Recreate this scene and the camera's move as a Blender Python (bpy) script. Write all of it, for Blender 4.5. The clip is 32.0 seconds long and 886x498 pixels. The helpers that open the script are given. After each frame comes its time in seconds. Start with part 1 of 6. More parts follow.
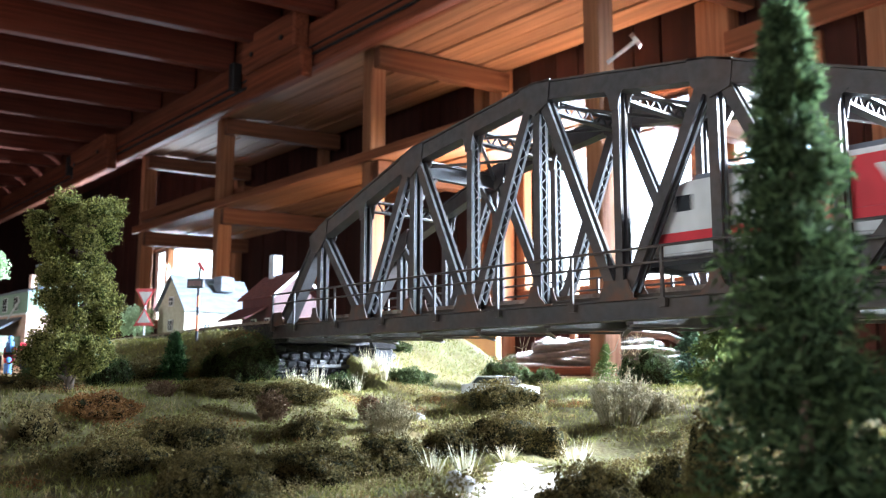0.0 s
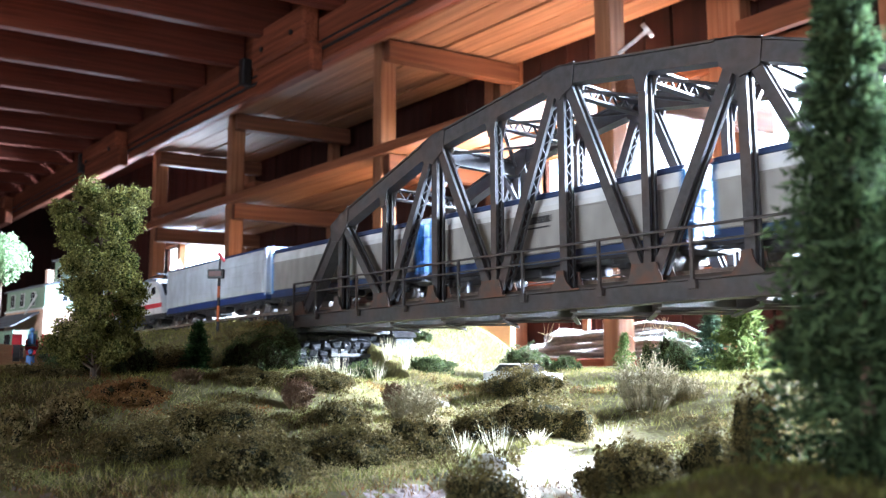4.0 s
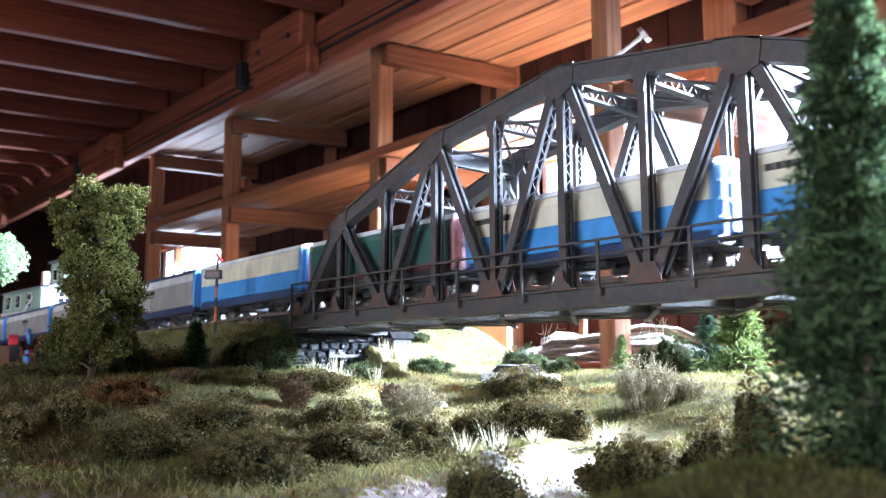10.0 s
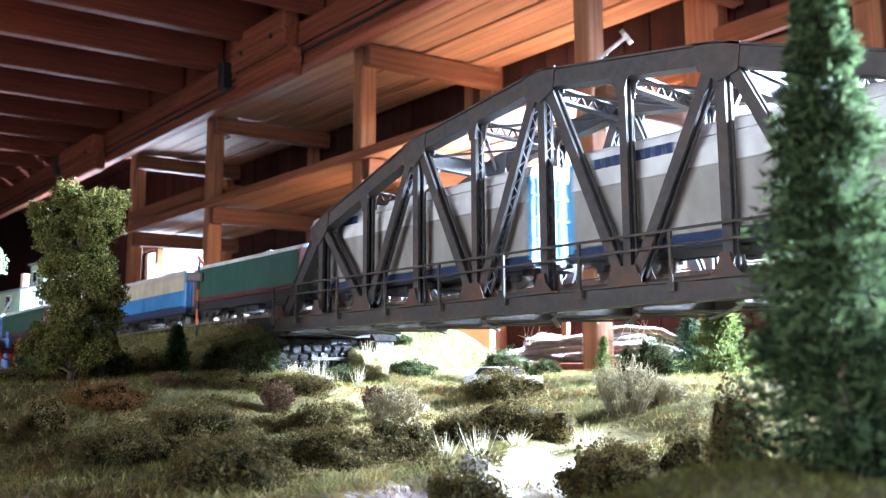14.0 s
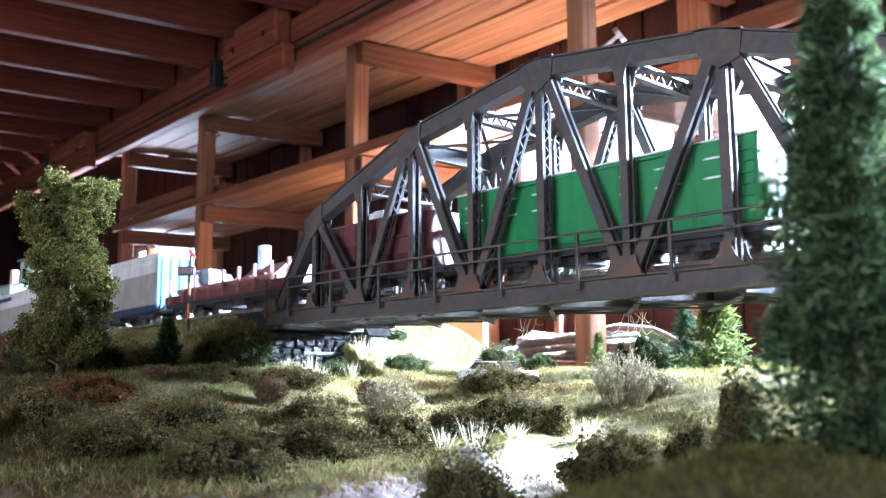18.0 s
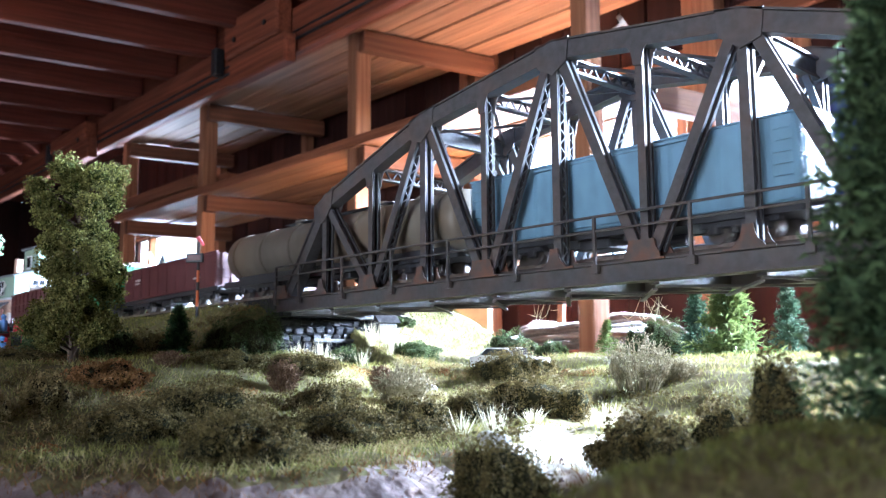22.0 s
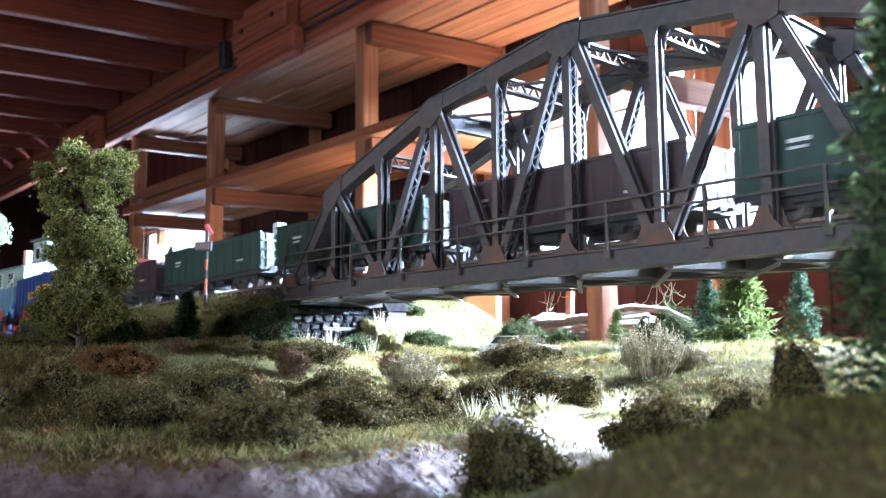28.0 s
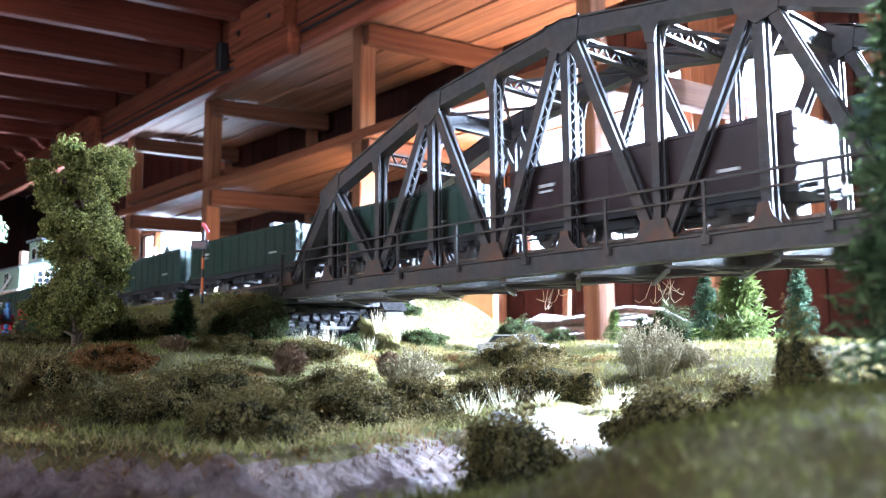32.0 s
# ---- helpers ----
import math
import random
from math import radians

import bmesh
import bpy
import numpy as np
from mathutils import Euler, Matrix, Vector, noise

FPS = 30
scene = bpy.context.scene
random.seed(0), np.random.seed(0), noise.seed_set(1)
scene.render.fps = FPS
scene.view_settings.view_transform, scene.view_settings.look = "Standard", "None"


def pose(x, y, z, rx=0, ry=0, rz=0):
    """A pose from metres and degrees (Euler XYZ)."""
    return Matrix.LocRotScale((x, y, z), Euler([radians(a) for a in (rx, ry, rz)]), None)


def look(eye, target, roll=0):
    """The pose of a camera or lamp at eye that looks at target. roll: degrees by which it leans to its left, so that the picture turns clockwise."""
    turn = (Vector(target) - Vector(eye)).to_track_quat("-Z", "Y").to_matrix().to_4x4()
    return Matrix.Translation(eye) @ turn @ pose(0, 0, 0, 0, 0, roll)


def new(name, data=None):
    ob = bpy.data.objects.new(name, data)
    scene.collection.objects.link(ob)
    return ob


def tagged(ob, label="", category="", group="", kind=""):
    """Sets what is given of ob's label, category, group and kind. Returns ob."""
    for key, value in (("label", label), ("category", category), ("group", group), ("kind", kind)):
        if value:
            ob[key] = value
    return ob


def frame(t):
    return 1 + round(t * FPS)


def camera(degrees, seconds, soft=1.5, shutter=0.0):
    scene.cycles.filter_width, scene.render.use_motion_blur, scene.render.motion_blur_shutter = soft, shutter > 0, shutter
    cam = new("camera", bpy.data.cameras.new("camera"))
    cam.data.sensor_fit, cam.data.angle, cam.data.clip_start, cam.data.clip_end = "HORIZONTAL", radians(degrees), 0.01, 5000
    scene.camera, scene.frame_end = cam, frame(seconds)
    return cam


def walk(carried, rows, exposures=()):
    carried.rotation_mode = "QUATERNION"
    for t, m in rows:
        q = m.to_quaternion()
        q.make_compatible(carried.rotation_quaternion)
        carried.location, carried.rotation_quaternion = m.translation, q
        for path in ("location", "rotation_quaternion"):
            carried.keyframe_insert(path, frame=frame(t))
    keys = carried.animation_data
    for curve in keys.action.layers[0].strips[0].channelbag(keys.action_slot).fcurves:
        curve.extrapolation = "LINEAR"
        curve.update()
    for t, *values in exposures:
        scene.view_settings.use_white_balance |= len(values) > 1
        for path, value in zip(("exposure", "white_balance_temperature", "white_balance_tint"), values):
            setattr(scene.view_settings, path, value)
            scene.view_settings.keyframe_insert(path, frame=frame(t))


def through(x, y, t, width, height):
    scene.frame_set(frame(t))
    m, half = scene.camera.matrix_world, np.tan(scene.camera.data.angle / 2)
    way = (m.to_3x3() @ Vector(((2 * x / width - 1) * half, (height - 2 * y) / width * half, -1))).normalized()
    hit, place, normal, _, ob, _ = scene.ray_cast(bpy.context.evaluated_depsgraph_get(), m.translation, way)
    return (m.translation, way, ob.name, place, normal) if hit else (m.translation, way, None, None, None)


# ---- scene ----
cam = camera(55.0, 32.0, soft=1.2, shutter=0.5)
PATH = [
    (0, (0.494, -0.285, -0.029), (-1.004, 1.009, 0.254), 0.2),
    (0.5, (0.494, -0.287, -0.03), (-1.004, 1.008, 0.254), 0.2),
    (1, (0.493, -0.289, -0.03), (-1.004, 1.007, 0.254), 0.3),
    (1.5, (0.491, -0.29, -0.03), (-1.007, 1.005, 0.249), 0.2),
    (2, (0.49, -0.289, -0.032), (-1.011, 1.003, 0.246), 0.0),
    (2.5, (0.489, -0.289, -0.033), (-1.017, 0.998, 0.242), -0.0),
    (3, (0.488, -0.289, -0.033), (-1.021, 0.995, 0.24), -0.1),
    (3.5, (0.488, -0.289, -0.033), (-1.025, 0.992, 0.239), -0.2),
    (5.5, (0.488, -0.291, -0.032), (-1.032, 0.983, 0.234), -0.1),
    (6, (0.486, -0.292, -0.031), (-1.03, 0.985, 0.233), -0.1),
    (7, (0.484, -0.294, -0.034), (-1.028, 0.988, 0.237), -0.1),
    (8, (0.485, -0.293, -0.034), (-1.024, 0.989, 0.242), -0.0),
    (9, (0.487, -0.292, -0.034), (-1.022, 0.99, 0.241), -0.0),
    (10, (0.487, -0.29, -0.035), (-1.021, 0.994, 0.244), -0.1),
    (11, (0.487, -0.292, -0.035), (-1.013, 1.002, 0.242), -0.2),
    (12, (0.487, -0.291, -0.034), (-1.007, 1.01, 0.24), -0.1),
    (13, (0.486, -0.292, -0.034), (-1.0, 1.017, 0.242), -0.2),
    (14, (0.488, -0.29, -0.034), (-0.994, 1.023, 0.247), -0.3),
    (14.5, (0.487, -0.289, -0.034), (-0.994, 1.026, 0.249), -0.2),
    (16.5, (0.486, -0.288, -0.035), (-0.988, 1.034, 0.246), -0.3),
    (17, (0.485, -0.288, -0.035), (-0.987, 1.036, 0.246), -0.3),
    (18, (0.482, -0.287, -0.037), (-0.988, 1.04, 0.242), -0.3),
    (19, (0.482, -0.285, -0.037), (-0.99, 1.041, 0.236), -0.3),
    (20, (0.48, -0.285, -0.038), (-0.994, 1.041, 0.231), -0.3),
    (20.5, (0.479, -0.286, -0.038), (-0.996, 1.038, 0.226), -0.4),
    (21, (0.477, -0.287, -0.038), (-0.997, 1.039, 0.225), -0.4),
    (22, (0.475, -0.289, -0.039), (-0.999, 1.038, 0.217), -0.4),
    (23, (0.474, -0.287, -0.04), (-1.008, 1.032, 0.213), -0.3),
    (24, (0.474, -0.287, -0.039), (-1.016, 1.025, 0.203), -0.4),
    (25, (0.473, -0.289, -0.04), (-1.015, 1.027, 0.201), -0.3),
    (25.5, (0.473, -0.289, -0.04), (-1.015, 1.026, 0.2), -0.2),
    (27.5, (0.471, -0.287, -0.041), (-1.016, 1.028, 0.199), -0.3),
    (28, (0.471, -0.287, -0.042), (-1.017, 1.028, 0.198), -0.4),
    (29, (0.472, -0.286, -0.042), (-1.015, 1.029, 0.199), -0.4),
    (30, (0.472, -0.286, -0.043), (-1.015, 1.029, 0.202), -0.5),
    (31, (0.471, -0.286, -0.042), (-1.014, 1.031, 0.202), -0.3),
    (32, (0.469, -0.286, -0.044), (-1.013, 1.034, 0.201), -0.4),
]
walk(cam, [(t, look(eye, target, roll)) for t, eye, target, roll in PATH],
     exposures=[(0.0, 3.44, 6300, 12), (1.0, 3.86, 6150, 14), (3.0, 3.96, 6050, 14), (6.0, 4.06, 5850, 16), (12.0, 4.06, 5800, 16), (14.0, 4.11, 5950, 16), (17.0, 3.79, 5850, 16), (18.0, 4.16, 5700, 16), (19.0, 4.11, 5650, 16), (25.0, 4.11, 5650, 16), (32.0, 4.16, 5650, 16)])
cam.data.dof.use_dof = True
cam.data.dof.focus_distance, cam.data.dof.aperture_fstop = 0.38, 30.0

# ---- light ----
SUN_WAY = Vector((0.42, 1.0, 0.40)).normalized()      # from the layout towards the sun
world = bpy.data.worlds.new("sky")
scene.world = world
world.use_nodes = True
wn = world.node_tree
sky = wn.nodes.new("ShaderNodeTexSky")
sky.sky_type = "NISHITA"
sky.sun_disc = False
sky.sun_elevation = math.asin(SUN_WAY.z)
sky.sun_rotation = math.atan2(SUN_WAY.x, SUN_WAY.y)
wn.links.new(sky.outputs[0], wn.nodes["Background"].inputs[0])
wn.nodes["Background"].inputs[1].default_value = 0.15

sun = new("sun", bpy.data.lights.new("sun", "SUN"))
sun.data.energy, sun.data.angle, sun.data.color = 1.1, radians(0.6), (1.0, 0.97, 0.92)
sun.matrix_world = look(SUN_WAY * 20, (0, 0, 0))


def window_lamp(name, centre, target, w, h, watts, colour=(0.68, 0.84, 1.0), spread=180):
    lamp = new(name, bpy.data.lights.new(name, "AREA"))
    lamp.data.shape, lamp.data.size, lamp.data.size_y = "RECTANGLE", w, h
    lamp.data.energy, lamp.data.color, lamp.data.spread = watts, colour, radians(spread)
    lamp.matrix_world = look(centre, target)
    return lamp


WALL_Y = 2.3
# sky light at the window openings
window_lamp("window_light", (-5.35, WALL_Y + 0.06, 0.62), (-5.2, 0.5, -0.3), 1.1, 0.5, 27)
window_lamp("window_light", (-1.32, WALL_Y + 0.06, 0.63), (-0.7, 0.4, -0.6), 1.2, 0.62, 34, spread=130)
# added warm lamp in place of yard bounce, tints the shelf undersides orange
window_lamp("window_bounce", (-1.35, WALL_Y + 0.05, 0.42), (-2.05, 1.75, 0.66), 1.0, 0.2, 1.5, (1.0, 0.62, 0.36), spread=90)
window_lamp("window_light", (1.42, WALL_Y + 0.06, 0.66), (0.25, 0.0, -0.35), 1.04, 0.70, 38, spread=100)
# added fill lamp behind the camera, brightens faces turned to the front
window_lamp("front_fill_light", (1.6, -3.93, 0.1), (1.6, 0, 0.1), 2.0, 2.0, 7.5, (1.0, 0.95, 0.93))


# ---- materials ----
def material(name, a, b=None, rough=0.7, metal=0.0, scale=60.0, bump=0.25, stretch=(1, 1, 1), detail=6.0, c=None, c_scale=6.0, c_amount=0.4,
             depth=0.0006, per_object=0.0, coat=0.0, spec=0.22):
    """Procedural surface: colour a mottled with b at `scale` per metre, broad stains of colour c, grain as relief."""
    m = bpy.data.materials.new(name)
    m.use_nodes = True
    nt = m.node_tree
    bsdf = nt.nodes["Principled BSDF"]
    L = nt.links.new
    co = nt.nodes.new("ShaderNodeTexCoord")
    mp = nt.nodes.new("ShaderNodeMapping")
    mp.inputs["Scale"].default_value = stretch
    L(co.outputs["Object"], mp.inputs["Vector"])
    b = b or tuple(v * 0.6 for v in a)
    n1 = nt.nodes.new("ShaderNodeTexNoise")
    n1.inputs["Scale"].default_value, n1.inputs["Detail"].default_value = scale, detail
    L(mp.outputs[0], n1.inputs["Vector"])
    ramp = nt.nodes.new("ShaderNodeMapRange")
    ramp.inputs["From Min"].default_value, ramp.inputs["From Max"].default_value = 0.35, 0.65
    L(n1.outputs["Fac"], ramp.inputs["Value"])
    mix = nt.nodes.new("ShaderNodeMix")
    mix.data_type = "RGBA"
    mix.inputs["A"].default_value, mix.inputs["B"].default_value = (*a, 1), (*b, 1)
    L(ramp.outputs[0], mix.inputs["Factor"])
    out = mix.outputs["Result"]
    if c:
        n2 = nt.nodes.new("ShaderNodeTexNoise")
        n2.inputs["Scale"].default_value, n2.inputs["Detail"].default_value = c_scale, 4
        L(mp.outputs[0], n2.inputs["Vector"])
        r2 = nt.nodes.new("ShaderNodeMapRange")
        r2.inputs["From Min"].default_value, r2.inputs["From Max"].default_value = 0.45, 0.68
        r2.inputs["To Max"].default_value = c_amount
        L(n2.outputs["Fac"], r2.inputs["Value"])
        m2 = nt.nodes.new("ShaderNodeMix")
        m2.data_type = "RGBA"
        m2.inputs["B"].default_value = (*c, 1)
        L(out, m2.inputs["A"])
        L(r2.outputs[0], m2.inputs["Factor"])
        out = m2.outputs["Result"]
    if per_object:
        info = nt.nodes.new("ShaderNodeObjectInfo")
        hs = nt.nodes.new("ShaderNodeHueSaturation")
        r3 = nt.nodes.new("ShaderNodeMapRange")
        r3.inputs["To Min"].default_value, r3.inputs["To Max"].default_value = 1 - per_object, 1 + per_object
        L(info.outputs["Random"], r3.inputs["Value"])
        L(r3.outputs[0], hs.inputs["Value"])
        L(out, hs.inputs["Color"])
        out = hs.outputs["Color"]
    L(out, bsdf.inputs["Base Color"])
    bsdf.inputs["Roughness"].default_value, bsdf.inputs["Metallic"].default_value = rough, metal
    bsdf.inputs["Coat Weight"].default_value, bsdf.inputs["Specular IOR Level"].default_value = coat, spec
    if bump:
        bp = nt.nodes.new("ShaderNodeBump")
        bp.inputs["Strength"].default_value, bp.inputs["Distance"].default_value = bump, depth
        L(n1.outputs["Fac"], bp.inputs["Height"])
        L(bp.outputs[0], bsdf.inputs["Normal"])
    return m


def leafy(name, a, b, spread=0.35, rough=0.75, through=0.25):
    """Foliage: every piece of a crown has its own shade between a and b; a little light comes through."""
    m = bpy.data.materials.new(name)
    m.use_nodes = True
    nt = m.node_tree
    bsdf = nt.nodes["Principled BSDF"]
    geo = nt.nodes.new("ShaderNodeNewGeometry")
    mix = nt.nodes.new("ShaderNodeMix")
    mix.data_type = "RGBA"
    mix.inputs["A"].default_value, mix.inputs["B"].default_value = (*a, 1), (*b, 1)
    nt.links.new(geo.outputs["Random Per Island"], mix.inputs["Factor"])
    nt.links.new(mix.outputs["Result"], bsdf.inputs["Base Color"])
    bsdf.inputs["Roughness"].default_value, bsdf.inputs["Specular IOR Level"].default_value = rough, 0.15
    tr = nt.nodes.new("ShaderNodeBsdfTranslucent")
    nt.links.new(mix.outputs["Result"], tr.inputs["Color"])
    ms = nt.nodes.new("ShaderNodeMixShader")
    ms.inputs[0].default_value = through
    nt.links.new(bsdf.outputs[0], ms.inputs[1])
    nt.links.new(tr.outputs[0], ms.inputs[2])
    nt.links.new(ms.outputs[0], nt.nodes["Material Output"].inputs["Surface"])
    return m


def glass(name):
    m = bpy.data.materials.new(name)
    m.use_nodes = True
    b = m.node_tree.nodes["Principled BSDF"]
    b.inputs["Base Color"].default_value = (0.9, 0.95, 0.95, 1)
    b.inputs["Roughness"].default_value, b.inputs["Transmission Weight"].default_value = 0.05, 0.9
    return m


# barn timber
WOOD = material("sawn_pine", (0.26, 0.104, 0.053), (0.145, 0.054, 0.027), 0.78, scale=80, stretch=(0.03, 1, 1), bump=0.7, depth=0.003, c=(0.15, 0.06, 0.034), c_scale=7, c_amount=0.6, per_object=0.18)
# loft pine, its colour darkened for shade the lamps would wash out
WOOD_Y = material("sawn_pine_across_shaded", (0.130, 0.028, 0.0155), (0.065, 0.014, 0.008), 0.8, scale=80, stretch=(1, 0.03, 1), bump=0.7, depth=0.003, c=(0.11, 0.042, 0.027), c_scale=6, c_amount=0.6, per_object=0.2)
WOOD_Z = material("sawn_pine_upright", (0.30, 0.145, 0.080), (0.185, 0.082, 0.044), 0.75, scale=80, stretch=(1, 1, 0.03), bump=0.7, depth=0.002, c=(0.20, 0.11, 0.06), c_scale=4, per_object=0.15)
WALLWOOD = material("red_brown_wall_board", (0.050, 0.016, 0.012), (0.028, 0.010, 0.008), 0.85, scale=16, stretch=(1, 1, 0.1), bump=0.6, depth=0.003, c=(0.03, 0.014, 0.012), c_scale=2, per_object=0.3)
GREYBOARD = material("brown_weathered_board", (0.330, 0.182, 0.110), (0.200, 0.104, 0.060), 0.8, scale=80, stretch=(0.03, 1, 1), bump=0.6, depth=0.002, c=(0.12, 0.08, 0.055), c_scale=9, c_amount=0.8, per_object=0.42)
FLOOR = material("concrete_floor", (0.22, 0.20, 0.18), (0.15, 0.14, 0.13), 0.9, scale=20, bump=0.3, depth=0.002, c=(0.1, 0.09, 0.08))
IRON = material("dark_iron", (0.05, 0.05, 0.055), (0.03, 0.03, 0.03), 0.5, 0.6, scale=200)
ZINC = material("galvanised_pipe", (0.5, 0.5, 0.5), (0.35, 0.35, 0.36), 0.4, 0.8, scale=80)
HOSE = material("grey_plastic_hose", (0.15, 0.125, 0.105), (0.10, 0.082, 0.068), 0.45, scale=60, bump=0.1)
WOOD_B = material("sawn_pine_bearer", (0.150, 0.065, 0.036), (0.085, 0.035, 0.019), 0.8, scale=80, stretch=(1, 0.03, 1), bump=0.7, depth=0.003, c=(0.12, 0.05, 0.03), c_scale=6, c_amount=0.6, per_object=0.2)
# pine with the orange glow of its lit underside put into the colour
MIDBOARD = material("orange_lit_board", (0.40, 0.19, 0.085), (0.25, 0.105, 0.045), 0.78, scale=80, stretch=(0.03, 1, 1), bump=0.6, depth=0.002, c=(0.19, 0.095, 0.05), c_scale=8, c_amount=0.6, per_object=0.25)
BEAM = material("old_dark_beam", (0.26, 0.078, 0.038), (0.13, 0.037, 0.019), 0.8, scale=80, stretch=(0.03, 1, 1), bump=0.8, depth=0.004, c=(0.08, 0.03, 0.018), c_scale=9, c_amount=0.7)
GRAVEL = material("pale_yard_gravel", (0.38, 0.32, 0.25), (0.28, 0.23, 0.18), 0.9, scale=30, bump=0.4)
PAPER = material("brown_board", (0.55, 0.27, 0.11), (0.46, 0.22, 0.09), 0.85, scale=40, bump=0.15)
# bridge and track
# bridge steel for the lacing, colour darkened to hold down sun glare
LACE = material("sun_dimmed_lacing", (0.060, 0.060, 0.066), (0.040, 0.038, 0.040), 0.6, scale=260, bump=0)
STEEL = material("grey_bridge_paint", (0.066, 0.063, 0.066), (0.047, 0.044, 0.045), 0.55, spec=0.36, scale=260, bump=0.2, depth=0.0002, c=(0.12, 0.07, 0.05), c_scale=45, c_amount=0.35)
RUST = material("rusty_gusset", (0.080, 0.060, 0.053), (0.064, 0.052, 0.050), 0.6, scale=300, bump=0.3, depth=0.0002, c=(0.15, 0.060, 0.032), c_scale=110, c_amount=0.75)
RAIL = material("rail_steel", (0.30, 0.26, 0.23), (0.18, 0.13, 0.10), 0.35, 0.7, scale=300)
TIE = material("dark_sleeper", (0.055, 0.042, 0.034), (0.035, 0.028, 0.024), 0.8, scale=300, stretch=(1, 0.15, 1))
BALLAST = material("grey_ballast", (0.30, 0.27, 0.25), (0.14, 0.12, 0.11), 0.9, scale=700, bump=0.9, depth=0.0012, c=(0.18, 0.13, 0.10), c_scale=60)
STONE = material("dark_rubble_stone", (0.022, 0.022, 0.025), (0.010, 0.010, 0.011), 0.45, spec=0.16, scale=300, bump=0.9, depth=0.0008, per_object=0.3)
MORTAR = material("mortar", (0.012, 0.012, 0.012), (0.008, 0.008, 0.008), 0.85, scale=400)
# landscape
SOIL = material("grassy_soil", (0.145, 0.135, 0.052), (0.100, 0.088, 0.040), 0.95, scale=420, bump=0.9, depth=0.0015, c=(0.15, 0.105, 0.05), c_scale=26, c_amount=0.6)
MUD = material("grey_river_mud", (0.25, 0.205, 0.200), (0.145, 0.112, 0.108), 0.55, scale=170, bump=0.9, depth=0.004, c=(0.13, 0.09, 0.07), c_scale=40, c_amount=0.6)
SAND = material("pale_sand", (0.58, 0.54, 0.48), (0.44, 0.40, 0.33), 0.9, scale=420, bump=0.8, depth=0.001, c=(0.28, 0.24, 0.15), c_scale=50)
FIELD = material("tan_field", (0.40, 0.24, 0.13), (0.30, 0.18, 0.095), 0.95, scale=300, bump=0.6, depth=0.001)
GRASS = leafy("static_grass", (0.120, 0.122, 0.030), (0.285, 0.270, 0.092), through=0.35)
GRASS_DRY = leafy("dry_grass", (0.22, 0.17, 0.070), (0.38, 0.32, 0.165), through=0.35)
GRASS_STRAW = leafy("straw_tuft", (0.42, 0.38, 0.24), (0.62, 0.58, 0.44), through=0.3)
BUSH = leafy("olive_bush", (0.056, 0.044, 0.0145), (0.150, 0.118, 0.044), through=0.2)
BUSH_DARK = leafy("dark_green_bush", (0.036, 0.056, 0.022), (0.090, 0.120, 0.046), through=0.2)
BUSH_RUST = leafy("russet_bush", (0.14, 0.065, 0.025), (0.26, 0.14, 0.05), through=0.2)
BUSH_TAN = leafy("tan_bush", (0.16, 0.12, 0.05), (0.30, 0.24, 0.11), through=0.25)
TWIG = leafy("grey_twig", (0.130, 0.108, 0.062), (0.285, 0.250, 0.155), through=0.15)
TREE_LEAF = leafy("tree_leaf", (0.042, 0.046, 0.011), (0.215, 0.200, 0.058), through=0.25)
PALE_LEAF = leafy("pale_leaf", (0.26, 0.36, 0.20), (0.38, 0.48, 0.28), through=0.3)
NEEDLE = leafy("spruce_needle", (0.009, 0.026, 0.010), (0.062, 0.125, 0.046), through=0.35)
NEEDLE_NEAR = leafy("near_spruce_needle", (0.010, 0.024, 0.011), (0.130, 0.195, 0.088), through=0.5)
MOSS = leafy("hill_moss", (0.075, 0.082, 0.018), (0.175, 0.172, 0.050), through=0.25)
NEEDLE_LIGHT = leafy("fir_needle", (0.05, 0.085, 0.020), (0.17, 0.205, 0.070), through=0.3)
NEEDLE_BLUE = leafy("blue_spruce_needle", (0.028, 0.058, 0.032), (0.090, 0.140, 0.085), through=0.25)
BARK = material("bark", (0.12, 0.085, 0.06), (0.06, 0.045, 0.035), 0.9, scale=400, stretch=(1, 1, 0.2), bump=0.8, depth=0.0006)


def paint(name, col, rough=0.5, worn=0.25):
    d = tuple(v * 0.72 for v in col)
    return material(name, col, d, rough, scale=160, bump=0.06, depth=0.0002, stretch=(1, 1, 0.35), c=tuple(v * 0.5 + 0.03 for v in col), c_scale=24, c_amount=worn, spec=0.5)


WHITE_P, CREAM_P = paint("white_paint", (0.66, 0.67, 0.68)), paint("cream_paint", (0.62, 0.57, 0.44))
GREY_P, LIGHT_P = paint("wagon_grey", (0.33, 0.315, 0.30)), paint("pale_blue_grey", (0.52, 0.58, 0.66))
BLUE_P, SKY_P = paint("wagon_blue", (0.06, 0.26, 0.60)), paint("bright_blue", (0.10, 0.44, 0.82))
GREEN_P = paint("bright_green", (0.018, 0.19, 0.062))
DGREEN_P, TGREEN_P = paint("dark_green", (0.013, 0.036, 0.026)), paint("tarnished_green", (0.018, 0.047, 0.038))
BROWN_P, DBROWN_P = paint("oxide_brown", (0.100, 0.027, 0.029)), paint("dark_oxide", (0.036, 0.021, 0.024))
RED_P, RBLUE_P = paint("signal_red", (0.62, 0.035, 0.05)), paint("royal_blue", (0.012, 0.042, 0.175))
LBLUE_P, YELLOW_P = paint("light_blue", (0.14, 0.26, 0.36)), paint("yellow_lettering", (0.50, 0.29, 0.03))
